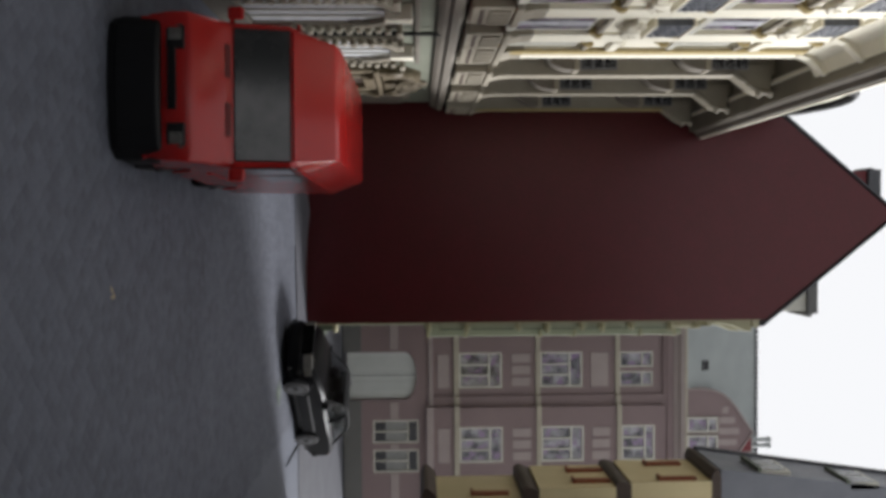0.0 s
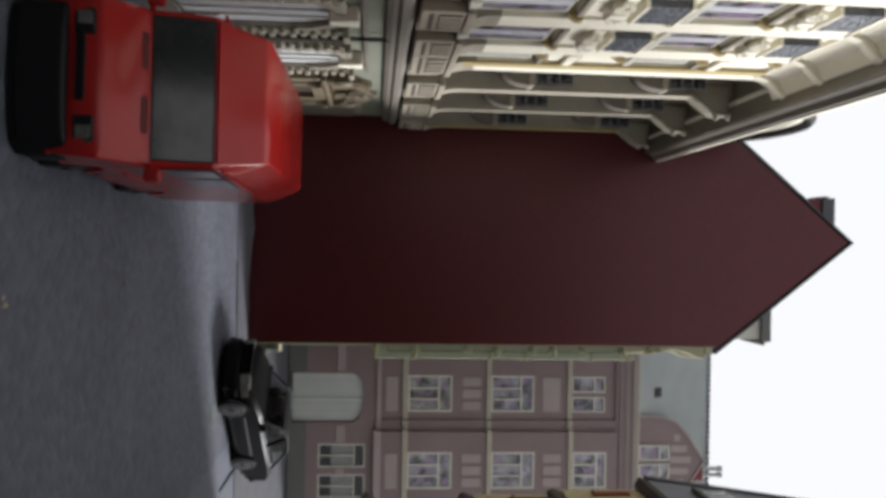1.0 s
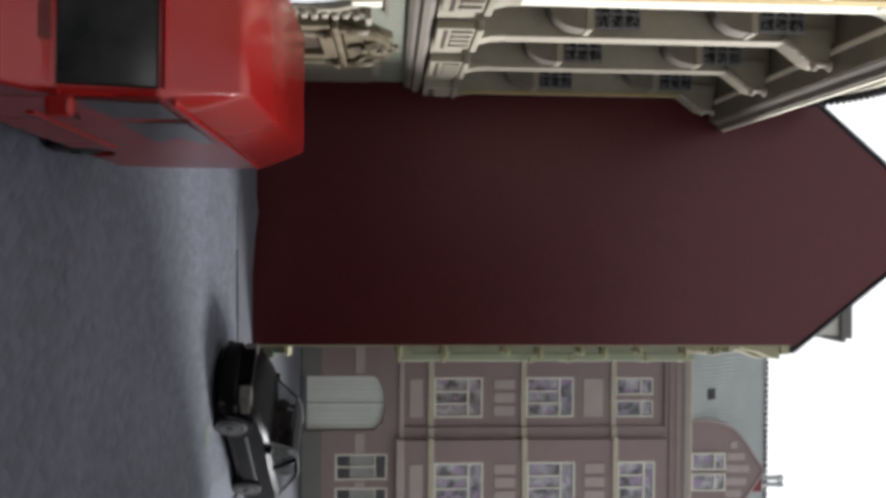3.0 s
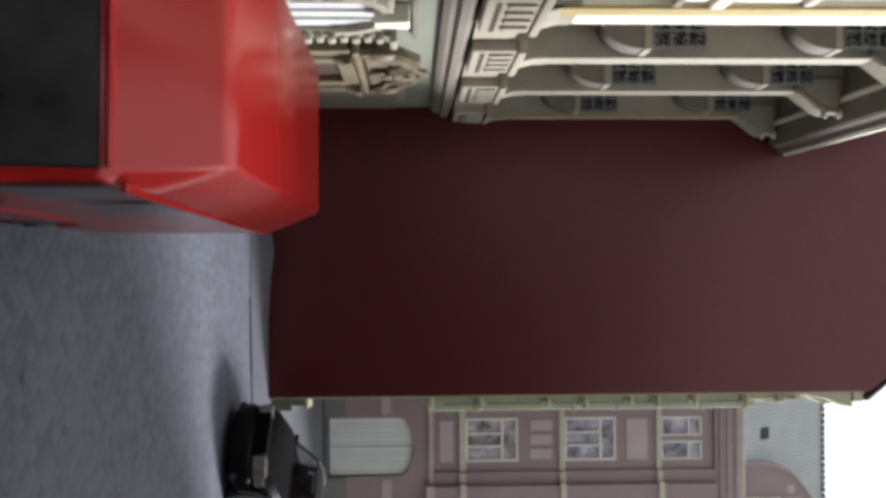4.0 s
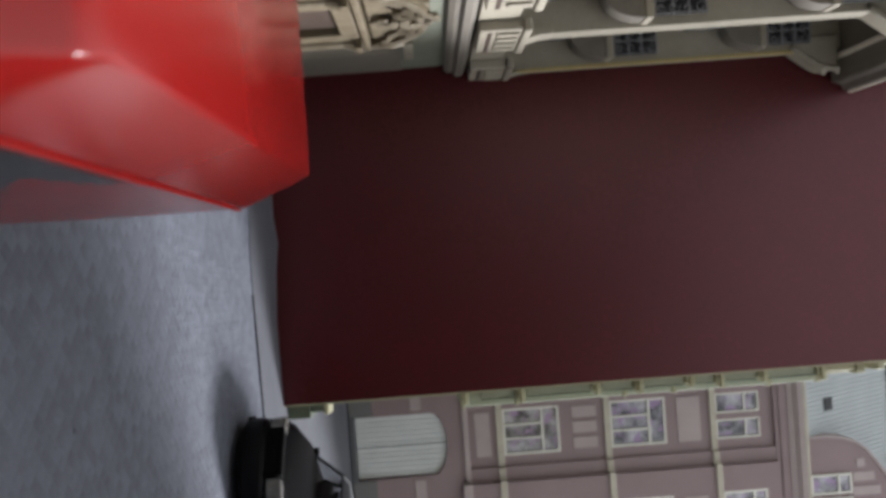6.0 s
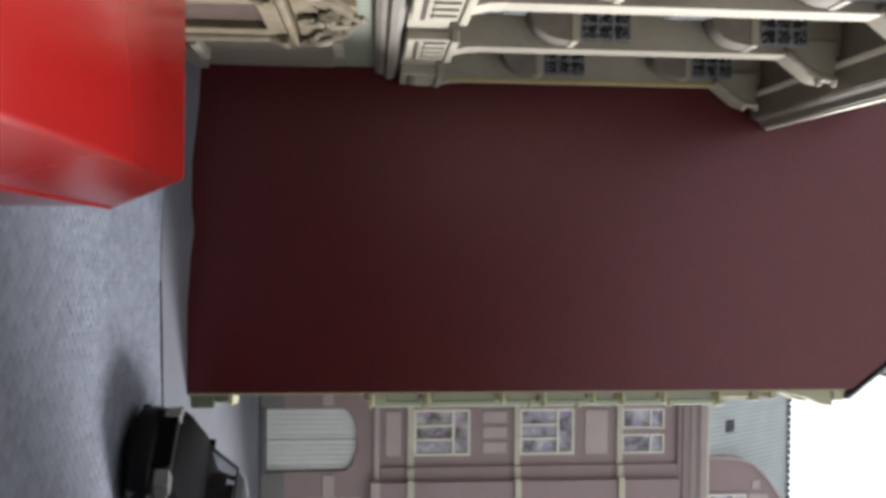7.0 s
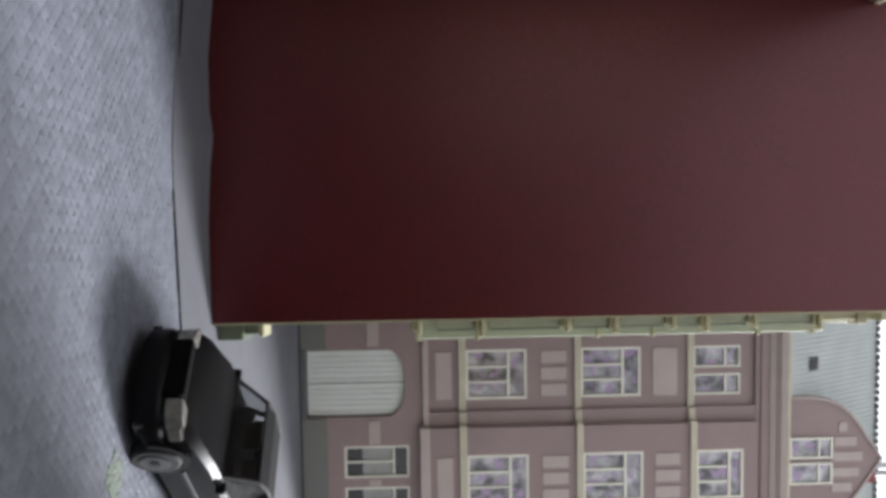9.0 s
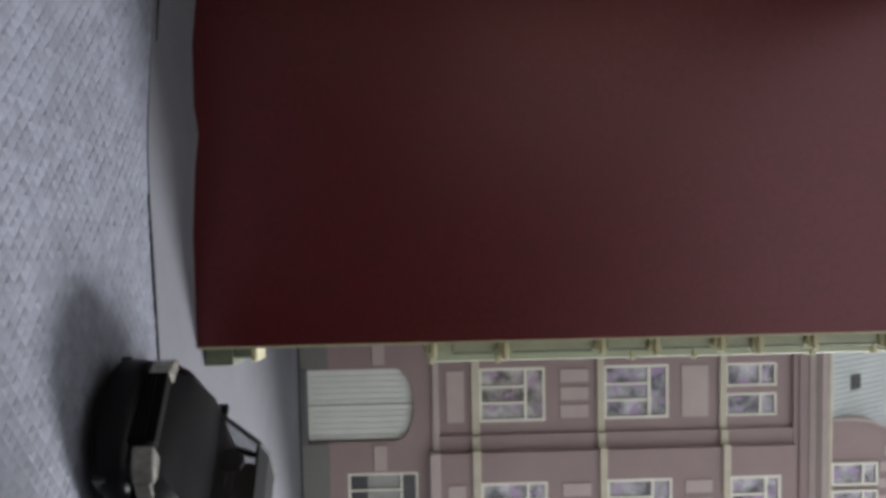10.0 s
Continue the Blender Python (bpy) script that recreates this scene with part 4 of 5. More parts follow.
# ---- yellow house at the corner ----
def yellow_house():
    t = thing("yellow_house", (9.5, 21, 0), "ochre yellow model house with brown eaves bands and grey roof", "house")
    x, y1, y0 = 7.4, 24.0, 21.9
    part("ground_floor_wall", Shape().box(x + 1.2, 12.0, y0, y1 - 0.4, -0.28, 3.72), YELLOW, t)
    storey = {3.72: 8.0, 6.35: 7.86, 8.8: 7.7, 11.3: 7.62}
    for z0, z1, xx in ((4.15, 6.35, 8.0), (6.8, 8.8, 7.74), (9.2, 11.3, 7.62)):
        part("wall", Shape().box(xx, 12.0, y0, y1, z0, z1), YELLOW, t)
    for z0, z1, out in ((3.72, 4.15, 0.3), (6.35, 6.8, 0.16), (8.8, 9.2, 0.1), (11.3, 11.56, 0.3)):
        x = storey[z0]
        part("eaves_band", Shape().prism([(x, z0), (x - out * 0.4, z0), (x - out, z0 + 0.1), (x - out, z0 + 0.2), (x - out * 0.3, z1), (x, z1)], y0, y1 + out * 0.6, "y"), BROWN, t, "dark brown eaves band")
        part("band_core", Shape().box(x, 12.0, y0, y1 + out * 0.5, z0, z1), BROWN, t)
    # out of view; added so that the house's shadow reaches further up the street
    part("shade_wing", Shape().box(9.5, 12.0, y1 + 0.31, 25.5, -0.28, 11.3), YELLOW, t, "unseen plain yellow wing added to shade the street")
    for zz, ys in ((5.1, (22.32,)), (7.8, (23.4, 22.43)), (10.0, (23.5, 22.1))):
        x = {5.1: 8.0, 7.8: 7.74, 10.0: 7.62}[zz]
        for yy in ys:
            w = part("window", Shape().box(x - 0.07, x, yy - 0.13, yy + 0.13, zz, zz + 0.95).box(x - 0.13, x, yy - 0.17, yy + 0.17, zz - 0.06, zz), RUST, t, "narrow rust red shutter", bevel=0.015)
            part("pane", Shape().box(x - 0.075, x - 0.068, yy - 0.09, yy + 0.09, zz + 0.1, zz + 0.85), RUST, w)
    x = 7.42
    roof = part("mansard_roof", Shape().add([(x - 0.1, y0, 11.55), (x - 0.1, y1 + 0.1, 11.55), (x + 0.6, y1 - 0.75, 17.6), (x + 0.6, y0, 17.6), (12.0, y0, 11.55), (12.0, y1 + 0.1, 11.55), (12.0, y1 - 0.75, 17.6), (12.0, y0, 17.6)],
                [(0, 3, 2, 1), (1, 2, 6, 5), (2, 3, 7, 6), (4, 5, 6, 7), (0, 4, 7, 3), (0, 1, 5, 4)]), surface("grey_mansard", (0.26, 0.27, 0.30), (0.21, 0.22, 0.25), rough=0.5, size=0.8), t, "grey mansard roof")
    part("hip_edge", Shape().add([(x - 0.16, y1 + 0.16, 11.55), (x + 0.06, y1 + 0.16, 11.55), (x + 0.75, y1 - 0.7, 17.65), (x + 0.53, y1 - 0.7, 17.65), (x - 0.16, y1 - 0.04, 11.55), (x + 0.06, y1 - 0.04, 11.55), (x + 0.75, y1 - 0.9, 17.65), (x + 0.53, y1 - 0.9, 17.65)],
                [(0, 1, 2, 3), (4, 7, 6, 5), (0, 4, 5, 1), (2, 6, 7, 3), (0, 3, 7, 4), (1, 5, 6, 2)]), SLATE, roof, "dark hip edge")
    for zz, yy in ((12.65, 22.62), (14.95, 22.5)):
        dx = (zz - 11.55) / 6.2 * 0.85
        w = part("roof_window", Shape().box(x - 0.1 + dx - 0.06, x + 0.5, yy - 0.6, yy + 0.56, zz, zz + 0.8), WHITE_FRAME, t, "small roof window in a white frame", bevel=0.03)
        for k in (-0.52, 0.03):
            part("pane", Shape().box(x - 0.1 + dx - 0.075, x - 0.1 + dx - 0.055, yy + k, yy + k + 0.45, zz + 0.12, zz + 0.68), FOIL_DARK, w)
        part("rail", Shape().box(x - 0.1 + dx - 0.16, x - 0.1 + dx - 0.06, yy - 0.65, yy + 0.6, zz - 0.1, zz), MOSS_GREEN, w)
    eye, k = Vector((0.92, 0.15, 3.65)), 0.941
    t.location = (eye + (Vector((9.5, 21, 0)) - eye) * k) * S
    t.scale = (k, k, k)


yellow_house()


# ---- plain unseen walls, added to block sky and sun and to darken reflections ----
# the low step at its west end leaves sky for the van's windscreen to mirror
structure("light_blocker_south", Shape().prism([(-5.55, 0), (14, 0), (14, 21), (-2.0, 21), (-2.0, 5), (-5.55, 5)], -9.0, -8.6, "y"), SLATE, "unseen dark wall added to block sky light from behind", "wall")
structure("light_blocker_west", Shape().box(-9, -3.6, 1.0, 8.9, 0, 17).box(-9, -5.6, -9.0, 0.99, 0, 17), SLATE, "unseen dark wall added to block sky and darken reflections", "wall")
structure("light_blocker_east", Shape().prism([(-8.6, 0), (20.55, 0), (20.55, 9.5), (9, 9.5), (9, 12), (-8.6, 12)], 9, 9.4, "x"), PLINTH_GREY, "unseen grey wall added to keep sun off the near street", "wall")


# ---- vehicles ----
VENT_RED = surface("dark_red_slot", (0.16, 0.008, 0.008), rough=0.5, size=0.3, grain=0.03, bump=0)
PIT_BLACK = surface("black_grille", (0.003, 0.003, 0.003), rough=0.8, spec=0.05, size=0.3, bump=0)
RIM = surface("dark_grey_rim", (0.045, 0.045, 0.05), rough=0.45, size=0.3)
def loft(profile, x_of, floor, arches=()):
    """A body from its side profile: (y, z, half width, fall, inset). The shoulder lies lower than the crown by the fall, and further out by the inset;
    the sides close down to the floor, with wheel arches."""
    s = Shape()
    n = len(profile)
    crown = [(w - b, y, z) for y, z, w, a, b in profile]
    low = []
    for cy, r in sorted(arches, reverse=True):
        low += [(cy + r * math.cos(math.pi * i / 8), floor + r * math.sin(math.pi * i / 8)) for i in range(9)]
    side = [(w, y, z - a) for y, z, w, a, b in profile] + [(profile[-1][2], profile[-1][0], floor)] + [(x_of, y, z) for y, z in low] + [(profile[0][2], profile[0][0], floor)]
    m = len(side)
    s.v = crown + [(-x, y, z) for x, y, z in crown] + side + [(-x, y, z) for x, y, z in side]
    p, q = 2 * n, 2 * n + m
    for i in range(n - 1):
        s.f += [(i, i + 1, n + i + 1, n + i), (i, p + i, p + i + 1, i + 1), (n + i, n + i + 1, q + i + 1, q + i)]
    s.f += [(0, n, q, p), (n - 1, p + n - 1, q + n - 1, 2 * n - 1)]
    s.f += [(p + i, p + (i + 1) % m, q + (i + 1) % m, q + i) for i in range(n - 1, m)]
    s.f += [tuple(range(p, p + m)), tuple(range(q + m - 1, q - 1, -1))]
    return s


def wheel(parent, x, y, z, r, w, side):
    """Tyre, rim and hub cap; side +1 faces +x."""
    ty = part("wheel", Shape().round((y, z), r, x - w / 2, x + w / 2, "x", 24), TYRE, parent, "black tyre on a grey rim", bevel=0.03)
    part("rim", Shape().round((y, z), r * 0.62, x + side * (w / 2 - 0.01), x + side * (w / 2 + 0.015), "x", 20), RIM, ty)
    part("hub_cap", Shape().round((y, z), r * 0.2, x + side * (w / 2 + 0.01), x + side * (w / 2 + 0.035), "x", 12), VAN_DARK, ty)


def van():
    """Faces the camera along -y. Local: y back from the nose, x across."""
    t = thing("delivery_van", (-0.77, 10.45, 0.0), "glossy red plastic model van with raised roof on the street", "van")
    ox, oy = -0.77, 10.45

    def move(s):
        s.v = [(x + ox, y + oy, z) for x, y, z in s.v]
        return s

    # flat nose, short bonnet, upright screen, sloping roof front and a long flat roof that narrows upwards
    prof = [(0.06, 0.44, 0.86, 0.02, 0.06), (0.02, 0.56, 0.88, 0.03, 0.08), (0.0, 0.76, 0.9, 0.03, 0.1), (0.04, 0.96, 0.91, 0.03, 0.1), (0.14, 1.06, 0.91, 0.05, 0.1),
            (0.5, 1.29, 0.92, 0.04, 0.06), (0.58, 1.34, 0.92, 0.03, 0.05), (0.74, 2.06, 0.9, 0.03, 0.07), (0.8, 2.12, 0.92, 0.04, 0.09), (1.2, 2.58, 0.93, 0.40, 0.15),
            (1.34, 2.64, 0.93, 0.46, 0.16), (3.0, 2.68, 0.94, 0.48, 0.18), (4.98, 2.70, 0.94, 0.5, 0.2), (5.12, 2.64, 0.94, 0.46, 0.2), (5.2, 2.1, 0.93, 0.08, 0.1), (5.22, 1.2, 0.93, 0.02, 0.04), (5.22, 0.5, 0.92, 0.02, 0.04)]
    part("body", move(loft(prof, 0.92, 0.36, ((0.95, 0.36), (3.9, 0.36)))), VAN_RED, t, "glossy red body", bevel=0.055, smooth=True, segments=4)
    # bumper, grille and lamps
    bump = part("bumper", move(Shape().prism([(-0.9, 0.5), (-0.88, 0.16), (-0.76, -0.02), (-0.5, -0.1), (0, -0.13), (0.5, -0.1), (0.76, -0.02), (0.88, 0.16), (0.9, 0.5)], 0.08, 0.62, "z")), VAN_DARK, t, "black front bumper", bevel=0.05, segments=3)
    part("bumper_lip", move(Shape().prism([(-0.86, 0.2), (-0.74, 0.0), (-0.5, -0.07), (0, -0.1), (0.5, -0.07), (0.74, 0.0), (0.86, 0.2)], 0.02, 0.09, "z")), VAN_DARK, bump)
    part("underbody", move(Shape().box(-0.84, 0.84, 0.1, 5.1, 0.16, 0.37)), VAN_DARK, t)
    gr = part("grille", move(Shape().box(-0.5, 0.28, -0.02, 0.06, 0.70, 0.80)), VAN_DARK, t, "black grille slot", bevel=0.01)
    for i in range(3):
        part("slat", move(Shape().box(-0.49, 0.27, -0.03, -0.018, 0.712 + i * 0.03, 0.725 + i * 0.03)), VAN_DARK, gr)
    for sx in (-1, 1):
        fr = part("headlight", move(Shape().prism([(sx * 0.44, -0.012), (sx * 0.68, -0.005), (sx * 0.8, 0.07), (sx * 0.8, 0.2), (sx * 0.44, 0.15)], 0.68, 0.90, "z")), VAN_DARK, t, "dark recessed headlight", bevel=0.02)
        part("lens", move(Shape().prism([(sx * 0.55, -0.024), (sx * 0.7, -0.014), (sx * 0.7, 0.03), (sx * 0.55, 0.03)], 0.71, 0.87, "z")), LAMP_CLEAR, fr, "frosted lamp glass", bevel=0.015)
        part("indicator", move(Shape().prism([(sx * 0.72, -0.002), (sx * 0.81, 0.06), (sx * 0.81, 0.14), (sx * 0.72, 0.08)], 0.70, 0.87, "z")), SEAT_GREY, fr, bevel=0.012)

    def lean(x0, x1, z0, z1, out):
        """A slab lying on the windscreen's slope."""
        f = lambda z: 0.58 + 0.16 * (z - 1.34) / 0.72
        v = []
        for x, z in ((x0, z0), (x1, z0), (x1, z1), (x0, z1)):
            v += [(x, f(z) - out, z + out * 0.22), (x, f(z) + 0.03, z)]
        return move(Shape().add(v, [(0, 2, 4, 6), (1, 7, 5, 3), (0, 1, 3, 2), (2, 3, 5, 4), (4, 5, 7, 6), (6, 7, 1, 0)]))

    part("windscreen_frame", lean(-0.845, 0.845, 1.36, 2.05, 0.008), VAN_DARK, t, "black windscreen rubber")
    part("windscreen", lean(-0.825, 0.825, 1.375, 2.035, 0.014), WINDSCREEN, t, "dark smoked windscreen")
    # vents in the scuttle under the screen, and the seam over it
    for x0 in (-0.62, 0.12):
        part("scuttle_vent", move(Shape().prism([(0.47, 1.262), (0.55, 1.318), (0.55, 1.333), (0.47, 1.278)], x0, x0 + 0.42, "x")), VENT_RED, t, "dark red air slot", bevel=0.004, segments=1)
    part("roof_gutter", move(Shape().box(-0.84, 0.84, 0.735, 0.79, 2.075, 2.11)), VAN_RED, t, bevel=0.015)
    for sx in (-1, 1):
        part("rain_gutter", move(Shape().box(sx * 0.93 - 0.03, sx * 0.93 + 0.03, 0.85, 5.1, 2.12, 2.16)), VAN_RED, t, bevel=0.012)
        part("door_window", move(Shape().prism([(0.76, 1.42), (1.6, 1.42), (1.6, 2.02), (0.9, 2.02)], sx * 0.92 - 0.02, sx * 0.92 + 0.008, "x")), WINDSCREEN, t, "dark side window", bevel=0.006)
        part("side_window", move(Shape().prism([(1.78, 1.42), (3.1, 1.42), (3.1, 2.02), (1.78, 2.02)], sx * 0.92 - 0.02, sx * 0.92 + 0.01, "x")), WINDSCREEN, t, "dark side window", bevel=0.006)
        for y0 in (0.7, 1.69, 3.2):
            part("door_seam", move(Shape().box(sx * 0.92 - 0.01, sx * 0.92 + 0.004, y0, y0 + 0.014, 0.45, 2.08)), VENT_RED, t)
        part("side_rub", move(Shape().box(sx * 0.92 - 0.01, sx * 0.92 + 0.02, 1.35, 3.45, 0.82, 0.9)), VAN_RED, t, bevel=0.015)
        m = part("mirror", move(Shape().box(sx * 1.02 - 0.08, sx * 1.02 + 0.08, 0.5, 0.6, 1.3, 1.5)), VAN_RED, t, "red door mirror", bevel=0.035)
        part("mirror_arm", move(Shape().box(min(sx * 0.88, sx * 0.97), max(sx * 0.88, sx * 0.97), 0.55, 0.6, 1.32, 1.38)), VAN_RED, m)
        part("door_handle", move(Shape().box(sx * 0.925 - 0.015, sx * 0.925 + 0.025, 1.4, 1.56, 1.16, 1.2)), VAN_DARK, t, bevel=0.01)
        for cy in (0.95, 3.9):
            wheel(t, ox + sx * 0.8, oy + cy, 0.31, 0.31, 0.2, sx)
    t.rotation_euler.z = radians(-1.8)


def car():
    """Local: y back from the nose, x across; turned so that the nose points to the gable wall's left."""
    t = thing("parked_car", (3.98, 23.18, 0.02), "black model saloon with clear windows parked by the gable wall", "car", turn=-43.0)

    low = [(0.1, 0.26, 0.62, 0.01, 0.06), (-0.03, 0.4, 0.56, 0.02, 0.12), (-0.03, 0.56, 0.56, 0.02, 0.14), (0.06, 0.68, 0.64, 0.05, 0.18), (0.24, 0.77, 0.75, 0.07, 0.14), (0.6, 0.86, 0.81, 0.08, 0.13), (1.25, 0.95, 0.85, 0.08, 0.08),
           (2.6, 0.96, 0.86, 0.1, 0.08), (3.75, 0.98, 0.85, 0.1, 0.1), (4.35, 0.93, 0.83, 0.08, 0.12), (4.55, 0.8, 0.82, 0.04, 0.12), (4.6, 0.45, 0.8, 0.02, 0.1), (4.5, 0.28, 0.76, 0.01, 0.06)]
    def bow(s, deep=0.24):
        """Rounds the nose in plan: the corners lie further back than the middle."""
        s.v = [(x, y + deep * (abs(x) / 0.8) ** 2.2 * max(0.0, 1 - y / 0.8), z) for x, y, z in s.v]
        return s

    part("body", bow(loft(low, 0.82, 0.26, ((0.86, 0.37), (3.55, 0.37)))), CAR_BLACK, t, "glossy black body", bevel=0.07, smooth=True, segments=4)
    part("underbody", Shape().box(-0.72, 0.72, 0.15, 4.4, 0.16, 0.27), VAN_DARK, t)
    bar = Shape().prism([(-0.82, 0.7), (-0.8, 0.42), (-0.72, 0.2), (-0.58, 0.03), (-0.36, -0.09), (0, -0.15), (0.36, -0.09), (0.58, 0.03), (0.72, 0.2), (0.8, 0.42), (0.82, 0.7), (0.55, 0.4), (0, 0.1), (-0.55, 0.4)], 0.1, 0.52, "z")
    bar.v = [(x, y, 0.33 + (z - 0.33) * (1 - 0.4 * (abs(x) / 0.82) ** 3)) for x, y, z in bar.v]
    part("front_bumper", bar, CAR_BLACK, t, "rounded black bumper", bevel=0.1, smooth=True, segments=4)
    part("rear_bumper", Shape().box(-0.81, 0.81, 4.48, 4.68, 0.34, 0.5), CAR_BLACK, t, bevel=0.04)
    gr = part("grille", Shape().box(-0.4, 0.4, -0.05, 0.12, 0.48, 0.75), PIT_BLACK, t, "black grille", bevel=0.015)
    for i in range(4):
        part("slat", Shape().box(-0.36, 0.36, -0.07, -0.058, 0.5 + i * 0.045, 0.51 + i * 0.045), CAR_BLACK, gr)
    for sx in (-1, 1):
        hl = part("headlight", Shape().prism([(sx * 0.42, 0.0), (sx * 0.62, 0.1), (sx * 0.73, 0.24), (sx * 0.6, 0.36), (sx * 0.42, 0.26)], 0.52, 0.74, "z"), LAMP_CLEAR, t, "pale rectangular headlight", bevel=0.025)
        part("indicator", Shape().prism([(sx * 0.73, 0.24), (sx * 0.8, 0.42), (sx * 0.7, 0.46), (sx * 0.62, 0.32)], 0.54, 0.7, "z"), LAMP_CLEAR, hl, bevel=0.01)
        part("tail_light", Shape().box(sx * 0.6 - 0.18, sx * 0.6 + 0.18, 4.54, 4.6, 0.62, 0.8), RUST, t, bevel=0.015)
        part("side_trim", Shape().box(sx * 0.83 - 0.012, sx * 0.83 + 0.02, 1.25, 3.15, 0.5, 0.56), VAN_DARK, t, bevel=0.01)
        part("belt_trim", Shape().box(sx * 0.835 - 0.015, sx * 0.835 + 0.012, 1.25, 3.9, 0.905, 0.925), CHROME, t, "bright window trim")
        part("wheel_arch", Shape().prism([(0.86 + r * math.cos(a), 0.28 + r * math.sin(a)) for r, rng in ((0.42, range(0, 13)), (0.35, range(12, -1, -1))) for a in [math.pi * k / 12 for k in rng]], sx * 0.82 - 0.02, sx * 0.82 + 0.03, "x"), CAR_BLACK, t)
        m = part("mirror", Shape().box(sx * 0.87 - 0.08, sx * 0.87 + 0.08, 1.42, 1.52, 0.86, 1.0), CAR_BLACK, t, "black door mirror", bevel=0.03)
        for cy in (0.86, 3.55):
            wheel(t, sx * 0.78, cy, 0.3, 0.31, 0.2, sx)
    # cabin: thin pillars, roof sheet and clear panes
    def strut(s, a, b, r):
        a, b = Vector(a), Vector(b)
        d = (b - a).normalized()
        u = d.orthogonal().normalized()
        w = d.cross(u)
        v = [p + u * r * i + w * r * j for p in (a, b) for i, j in ((-1, -1), (1, -1), (1, 1), (-1, 1))]
        return s.add([tuple(p) for p in v], [(3, 2, 1, 0), (4, 5, 6, 7), (0, 1, 5, 4), (1, 2, 6, 5), (2, 3, 7, 6), (3, 0, 4, 7)])

    roofline = [(1.28, 0.9, 0.77), (1.95, 1.335, 0.62), (2.3, 1.4, 0.615), (3.05, 1.385, 0.615), (3.35, 1.31, 0.62), (3.95, 0.94, 0.75)]
    for sx in (-1, 1):
        s = Shape()
        for (y0, z0, w0), (y1, z1, w1) in zip(roofline, roofline[1:]):
            strut(s, (sx * w0, y0, z0), (sx * w1, y1, z1), 0.026)
        part("roof_rail", s, CAR_MATT, t, "black roof frame")
        part("door_pillar", strut(Shape(), (sx * 0.8, 2.5, 0.92), (sx * 0.61, 2.48, 1.38), 0.035), CAR_BLACK, t)
        part("side_window", Shape().add([(sx * 0.8, 1.42, 0.93), (sx * 0.8, 2.46, 0.93), (sx * 0.62, 2.45, 1.36), (sx * 0.625, 1.97, 1.31),
                                        (sx * 0.785, 1.42, 0.93), (sx * 0.785, 2.46, 0.93), (sx * 0.605, 2.45, 1.36), (sx * 0.61, 1.97, 1.31)],
                                       [(0, 1, 2, 3), (7, 6, 5, 4), (0, 4, 5, 1), (1, 5, 6, 2), (2, 6, 7, 3), (3, 7, 4, 0)]), CLEAR, t, "clear side window")
        part("side_window", Shape().add([(sx * 0.8, 2.54, 0.93), (sx * 0.79, 3.75, 0.95), (sx * 0.64, 3.3, 1.29), (sx * 0.62, 2.52, 1.36),
                                        (sx * 0.785, 2.54, 0.93), (sx * 0.775, 3.75, 0.95), (sx * 0.625, 3.3, 1.29), (sx * 0.605, 2.52, 1.36)],
                                       [(0, 1, 2, 3), (7, 6, 5, 4), (0, 4, 5, 1), (1, 5, 6, 2), (2, 6, 7, 3), (3, 7, 4, 0)]), CLEAR, t, "clear side window")
    part("roof", Shape().add([(-0.61, 1.95, 1.34), (0.61, 1.95, 1.34), (0.6, 2.3, 1.41), (0.6, 3.05, 1.39), (0.61, 3.35, 1.31), (-0.61, 3.35, 1.31), (-0.6, 3.05, 1.39), (-0.6, 2.3, 1.41),
                              (-0.61, 1.95, 1.31), (0.61, 1.95, 1.31), (0.6, 2.3, 1.38), (0.6, 3.05, 1.36), (0.61, 3.35, 1.28), (-0.61, 3.35, 1.28), (-0.6, 3.05, 1.36), (-0.6, 2.3, 1.38)],
                             [(0, 1, 2, 7), (7, 2, 3, 6), (6, 3, 4, 5), (8, 15, 10, 9), (15, 14, 11, 10), (14, 13, 12, 11), (0, 8, 9, 1), (4, 12, 13, 5), (1, 9, 10, 2), (2, 10, 11, 3), (3, 11, 12, 4), (7, 15, 8, 0), (6, 14, 15, 7), (5, 13, 14, 6)]), CAR_MATT, t, "black roof")
    for y0, z0, w0, y1, z1, w1, nm in ((1.3, 0.91, 0.74, 1.93, 1.31, 0.6, "windscreen"), (3.92, 0.96, 0.72, 3.37, 1.28, 0.6, "rear_window")):
        part(nm, Shape().add([(-w0, y0, z0), (w0, y0, z0), (w1, y1, z1), (-w1, y1, z1), (-w0, y0, z0 - 0.015), (w0, y0, z0 - 0.015), (w1, y1, z1 - 0.015), (-w1, y1, z1 - 0.015)],
                             [(0, 1, 2, 3), (7, 6, 5, 4), (0, 4, 5, 1), (1, 5, 6, 2), (2, 6, 7, 3), (3, 7, 4, 0)]), CLEAR, t, "clear sloping pane")
    for y0 in (2.0, 2.95):
        for x0 in (-0.55, 0.08):
            part("seat", Shape().box(x0, x0 + 0.47, y0, y0 + 0.45, 0.92, 0.98).box(x0, x0 + 0.47, y0 + 0.4, y0 + 0.5, 0.95, 1.22), SEAT_GREY, t, bevel=0.04)
    part("steering_wheel", Shape().round((-0.3, 1.06), 0.16, 1.72, 1.75, "y", 14), VAN_DARK, t)
    set_back(t)
    t.scale = (1.12, 1.05, 1.15)


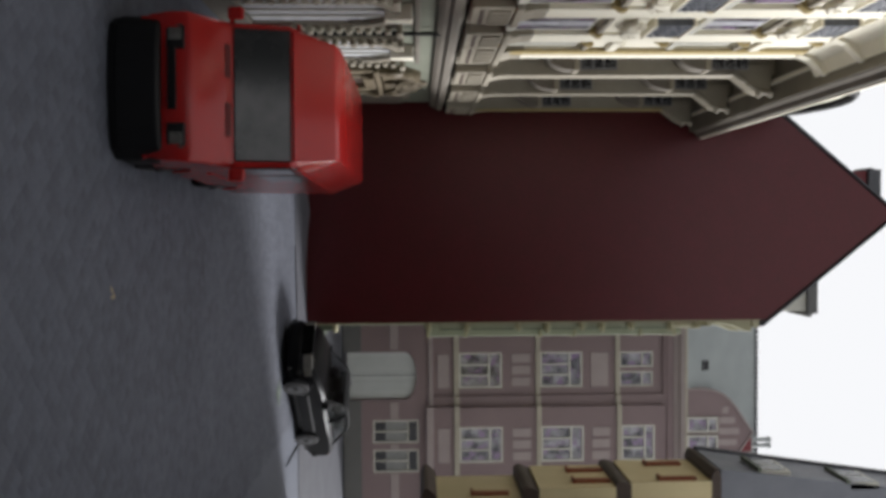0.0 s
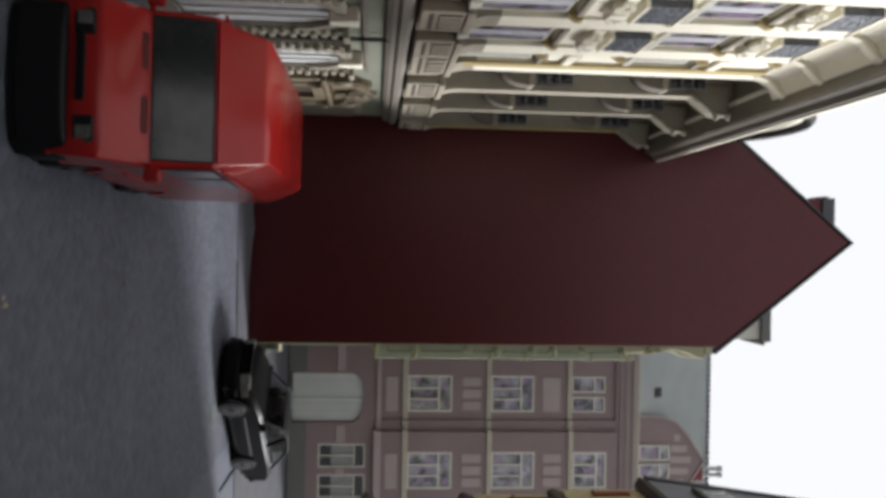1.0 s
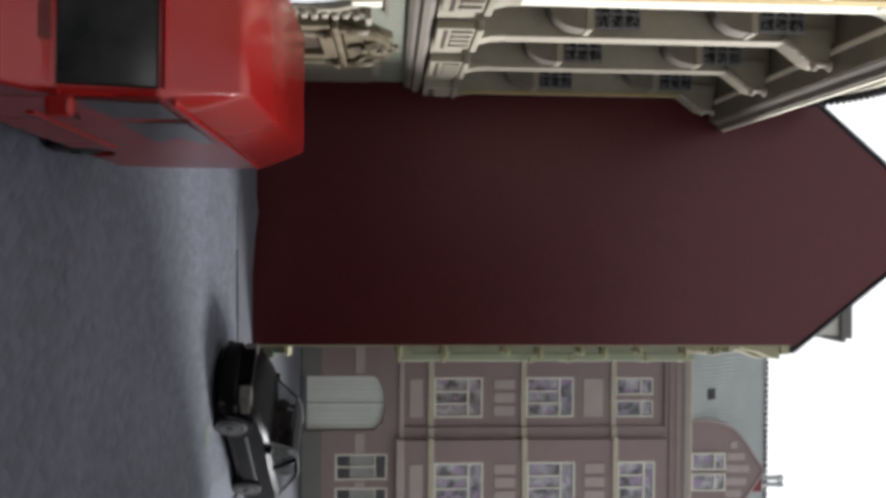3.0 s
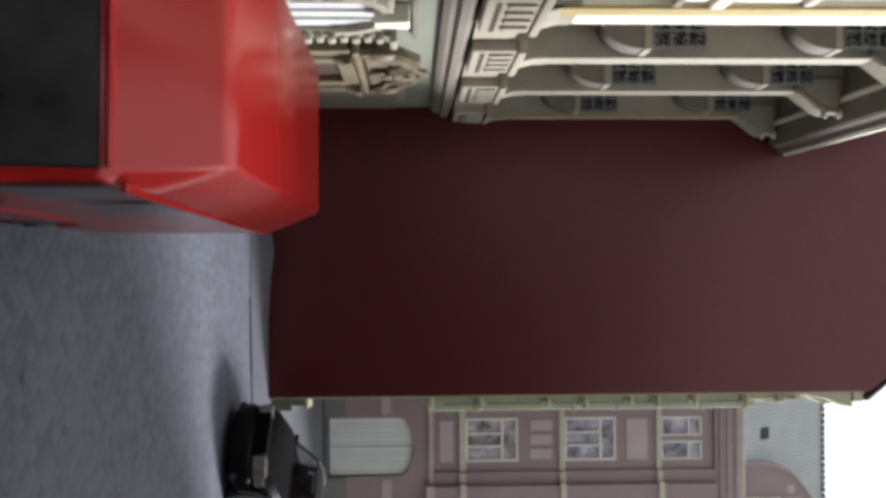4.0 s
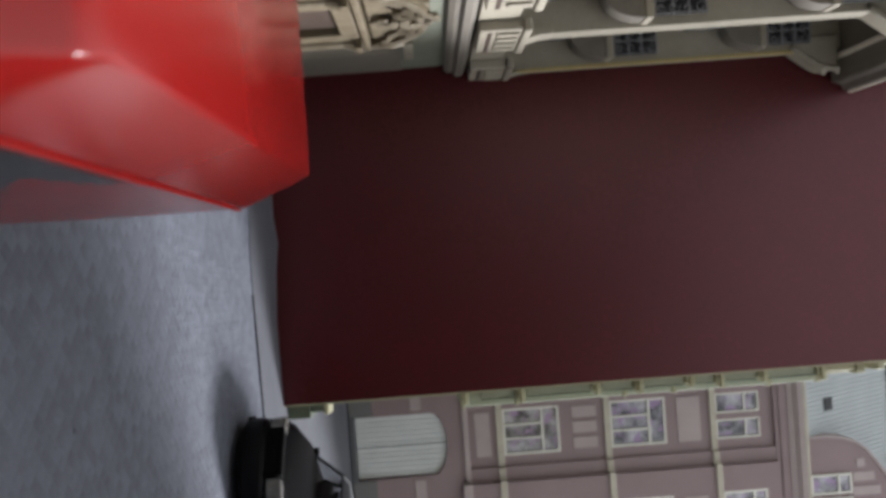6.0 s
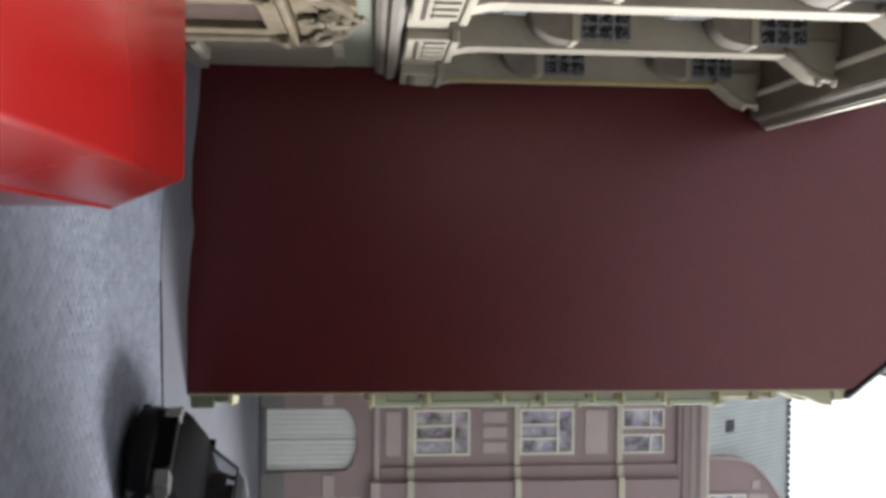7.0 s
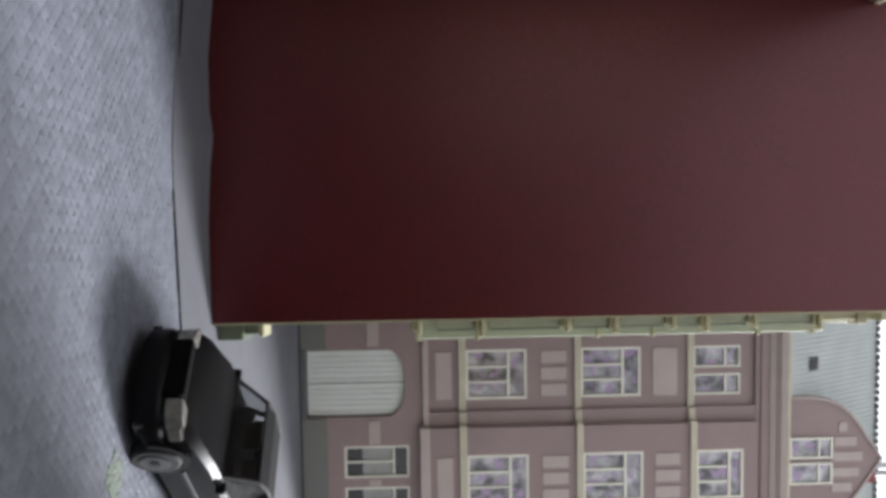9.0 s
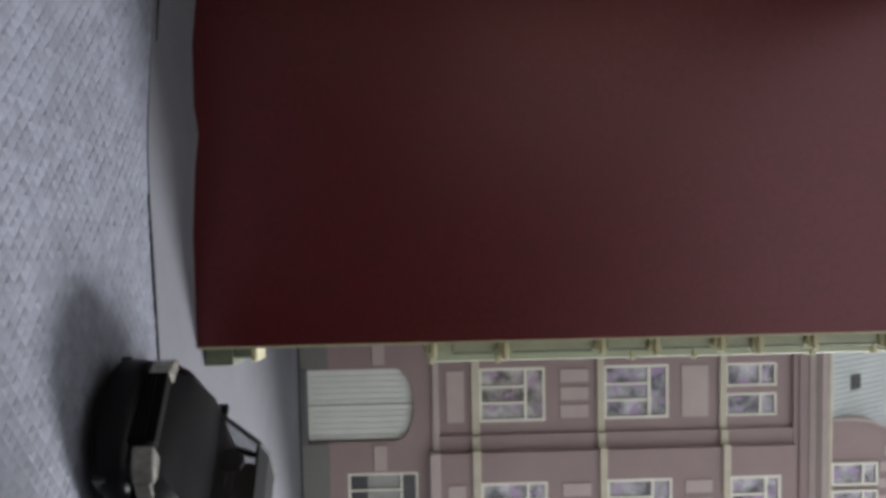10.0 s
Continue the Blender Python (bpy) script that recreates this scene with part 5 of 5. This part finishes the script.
def set_back(t):
    """The cabin stands further back over a long bonnet."""
    for ob in t.children:
        if ob.name.split(".")[0] in ("roof_rail", "door_pillar", "side_window", "roof", "windscreen", "rear_window", "mirror", "seat", "steering_wheel", "belt_trim"):
            for v in ob.data.vertices:
                v.co.y += 0.3 * S * (1 - 0.8 * (v.co.y / S - 1.28) / 2.67)


WINDSCREEN = surface("smoked_pane", (0.060, 0.056, 0.055), (0.012, 0.015, 0.012), rough=0.1, size=0.8, mix=0.16, grain=0.03, bump=0, spec=0.6)
van()
car()

# ---- loose bits on the street ----
def bit(name, x, y, r, material, label, n=9, seed=1):
    rng = random.Random(seed)
    s = Shape()
    for _ in range(n):
        a, d, k = rng.uniform(0, 6.3), rng.uniform(0, r), rng.uniform(0.25, 0.5) * r * (0.5 if r > 0.2 else 1)
        s.ball((x + d * math.cos(a), y + d * math.sin(a), height(x, y) + k * 0.1), (k, k, k * (0.3 if r > 0.2 else 0.5)), 6)
    tagged(part(name, s, material), label, name.replace("_", " "))


bit("crumb", 1.68, 10.45, 0.09, CRUMB, "sandy crumb lying loose on the asphalt", 4, 2)
bit("crumb", 1.3, 13.85, 0.06, CRUMB, "sandy crumb lying loose on the asphalt", 3, 3)
bit("moss_tuft", 5.3, 22.55, 0.3, MOSS, "pale green tuft of moss on the street", 110, 5)
bit("dark_scrap", 1.68, 14.78, 0.08, VAN_DARK, "dark scrap lying on the asphalt", 5, 7)
bit("dark_scrap", 2.25, 17.35, 0.05, VAN_DARK, "dark scrap lying on the asphalt", 4, 8)

# joint where two pieces of street meet in front of the gable wall
for name, x0, x1, y0, y1, wide in (("street_joint_1", -2.4, -0.75, 26.5, 26.2, 0.08), ("street_joint_2", 1.5, 3.95, 25.62, 25.78, 0.07), ("street_joint_3", 7.53, 7.49, 23.6, 26.0, 0.06)):
    s = Shape()
    for i in range(9):
        f = i / 8
        x, y, w = x0 + (x1 - x0) * f, y0 + (y1 - y0) * f, wide * math.sin(math.pi * (0.08 + 0.84 * f))
        a, b = (0, w / 2) if x1 > x0 else (-w / 2, 0)
        s.v += [(x - a, y - b, height(x, y) + k) for k in (0.0, 0.03)] + [(x + a, y + b, height(x, y) + k) for k in (0.03, 0.0)]
    for i in range(8):
        s.f += [(4 * i + a, 4 * i + (a + 1) % 4, 4 * i + 4 + (a + 1) % 4, 4 * i + 4 + a) for a in range(4)]
    s.f += [(3, 2, 1, 0), (32, 33, 34, 35)]
    structure(name, s, CAR_MATT, "dark open joint between two pieces of street", "joint")
sett_field()
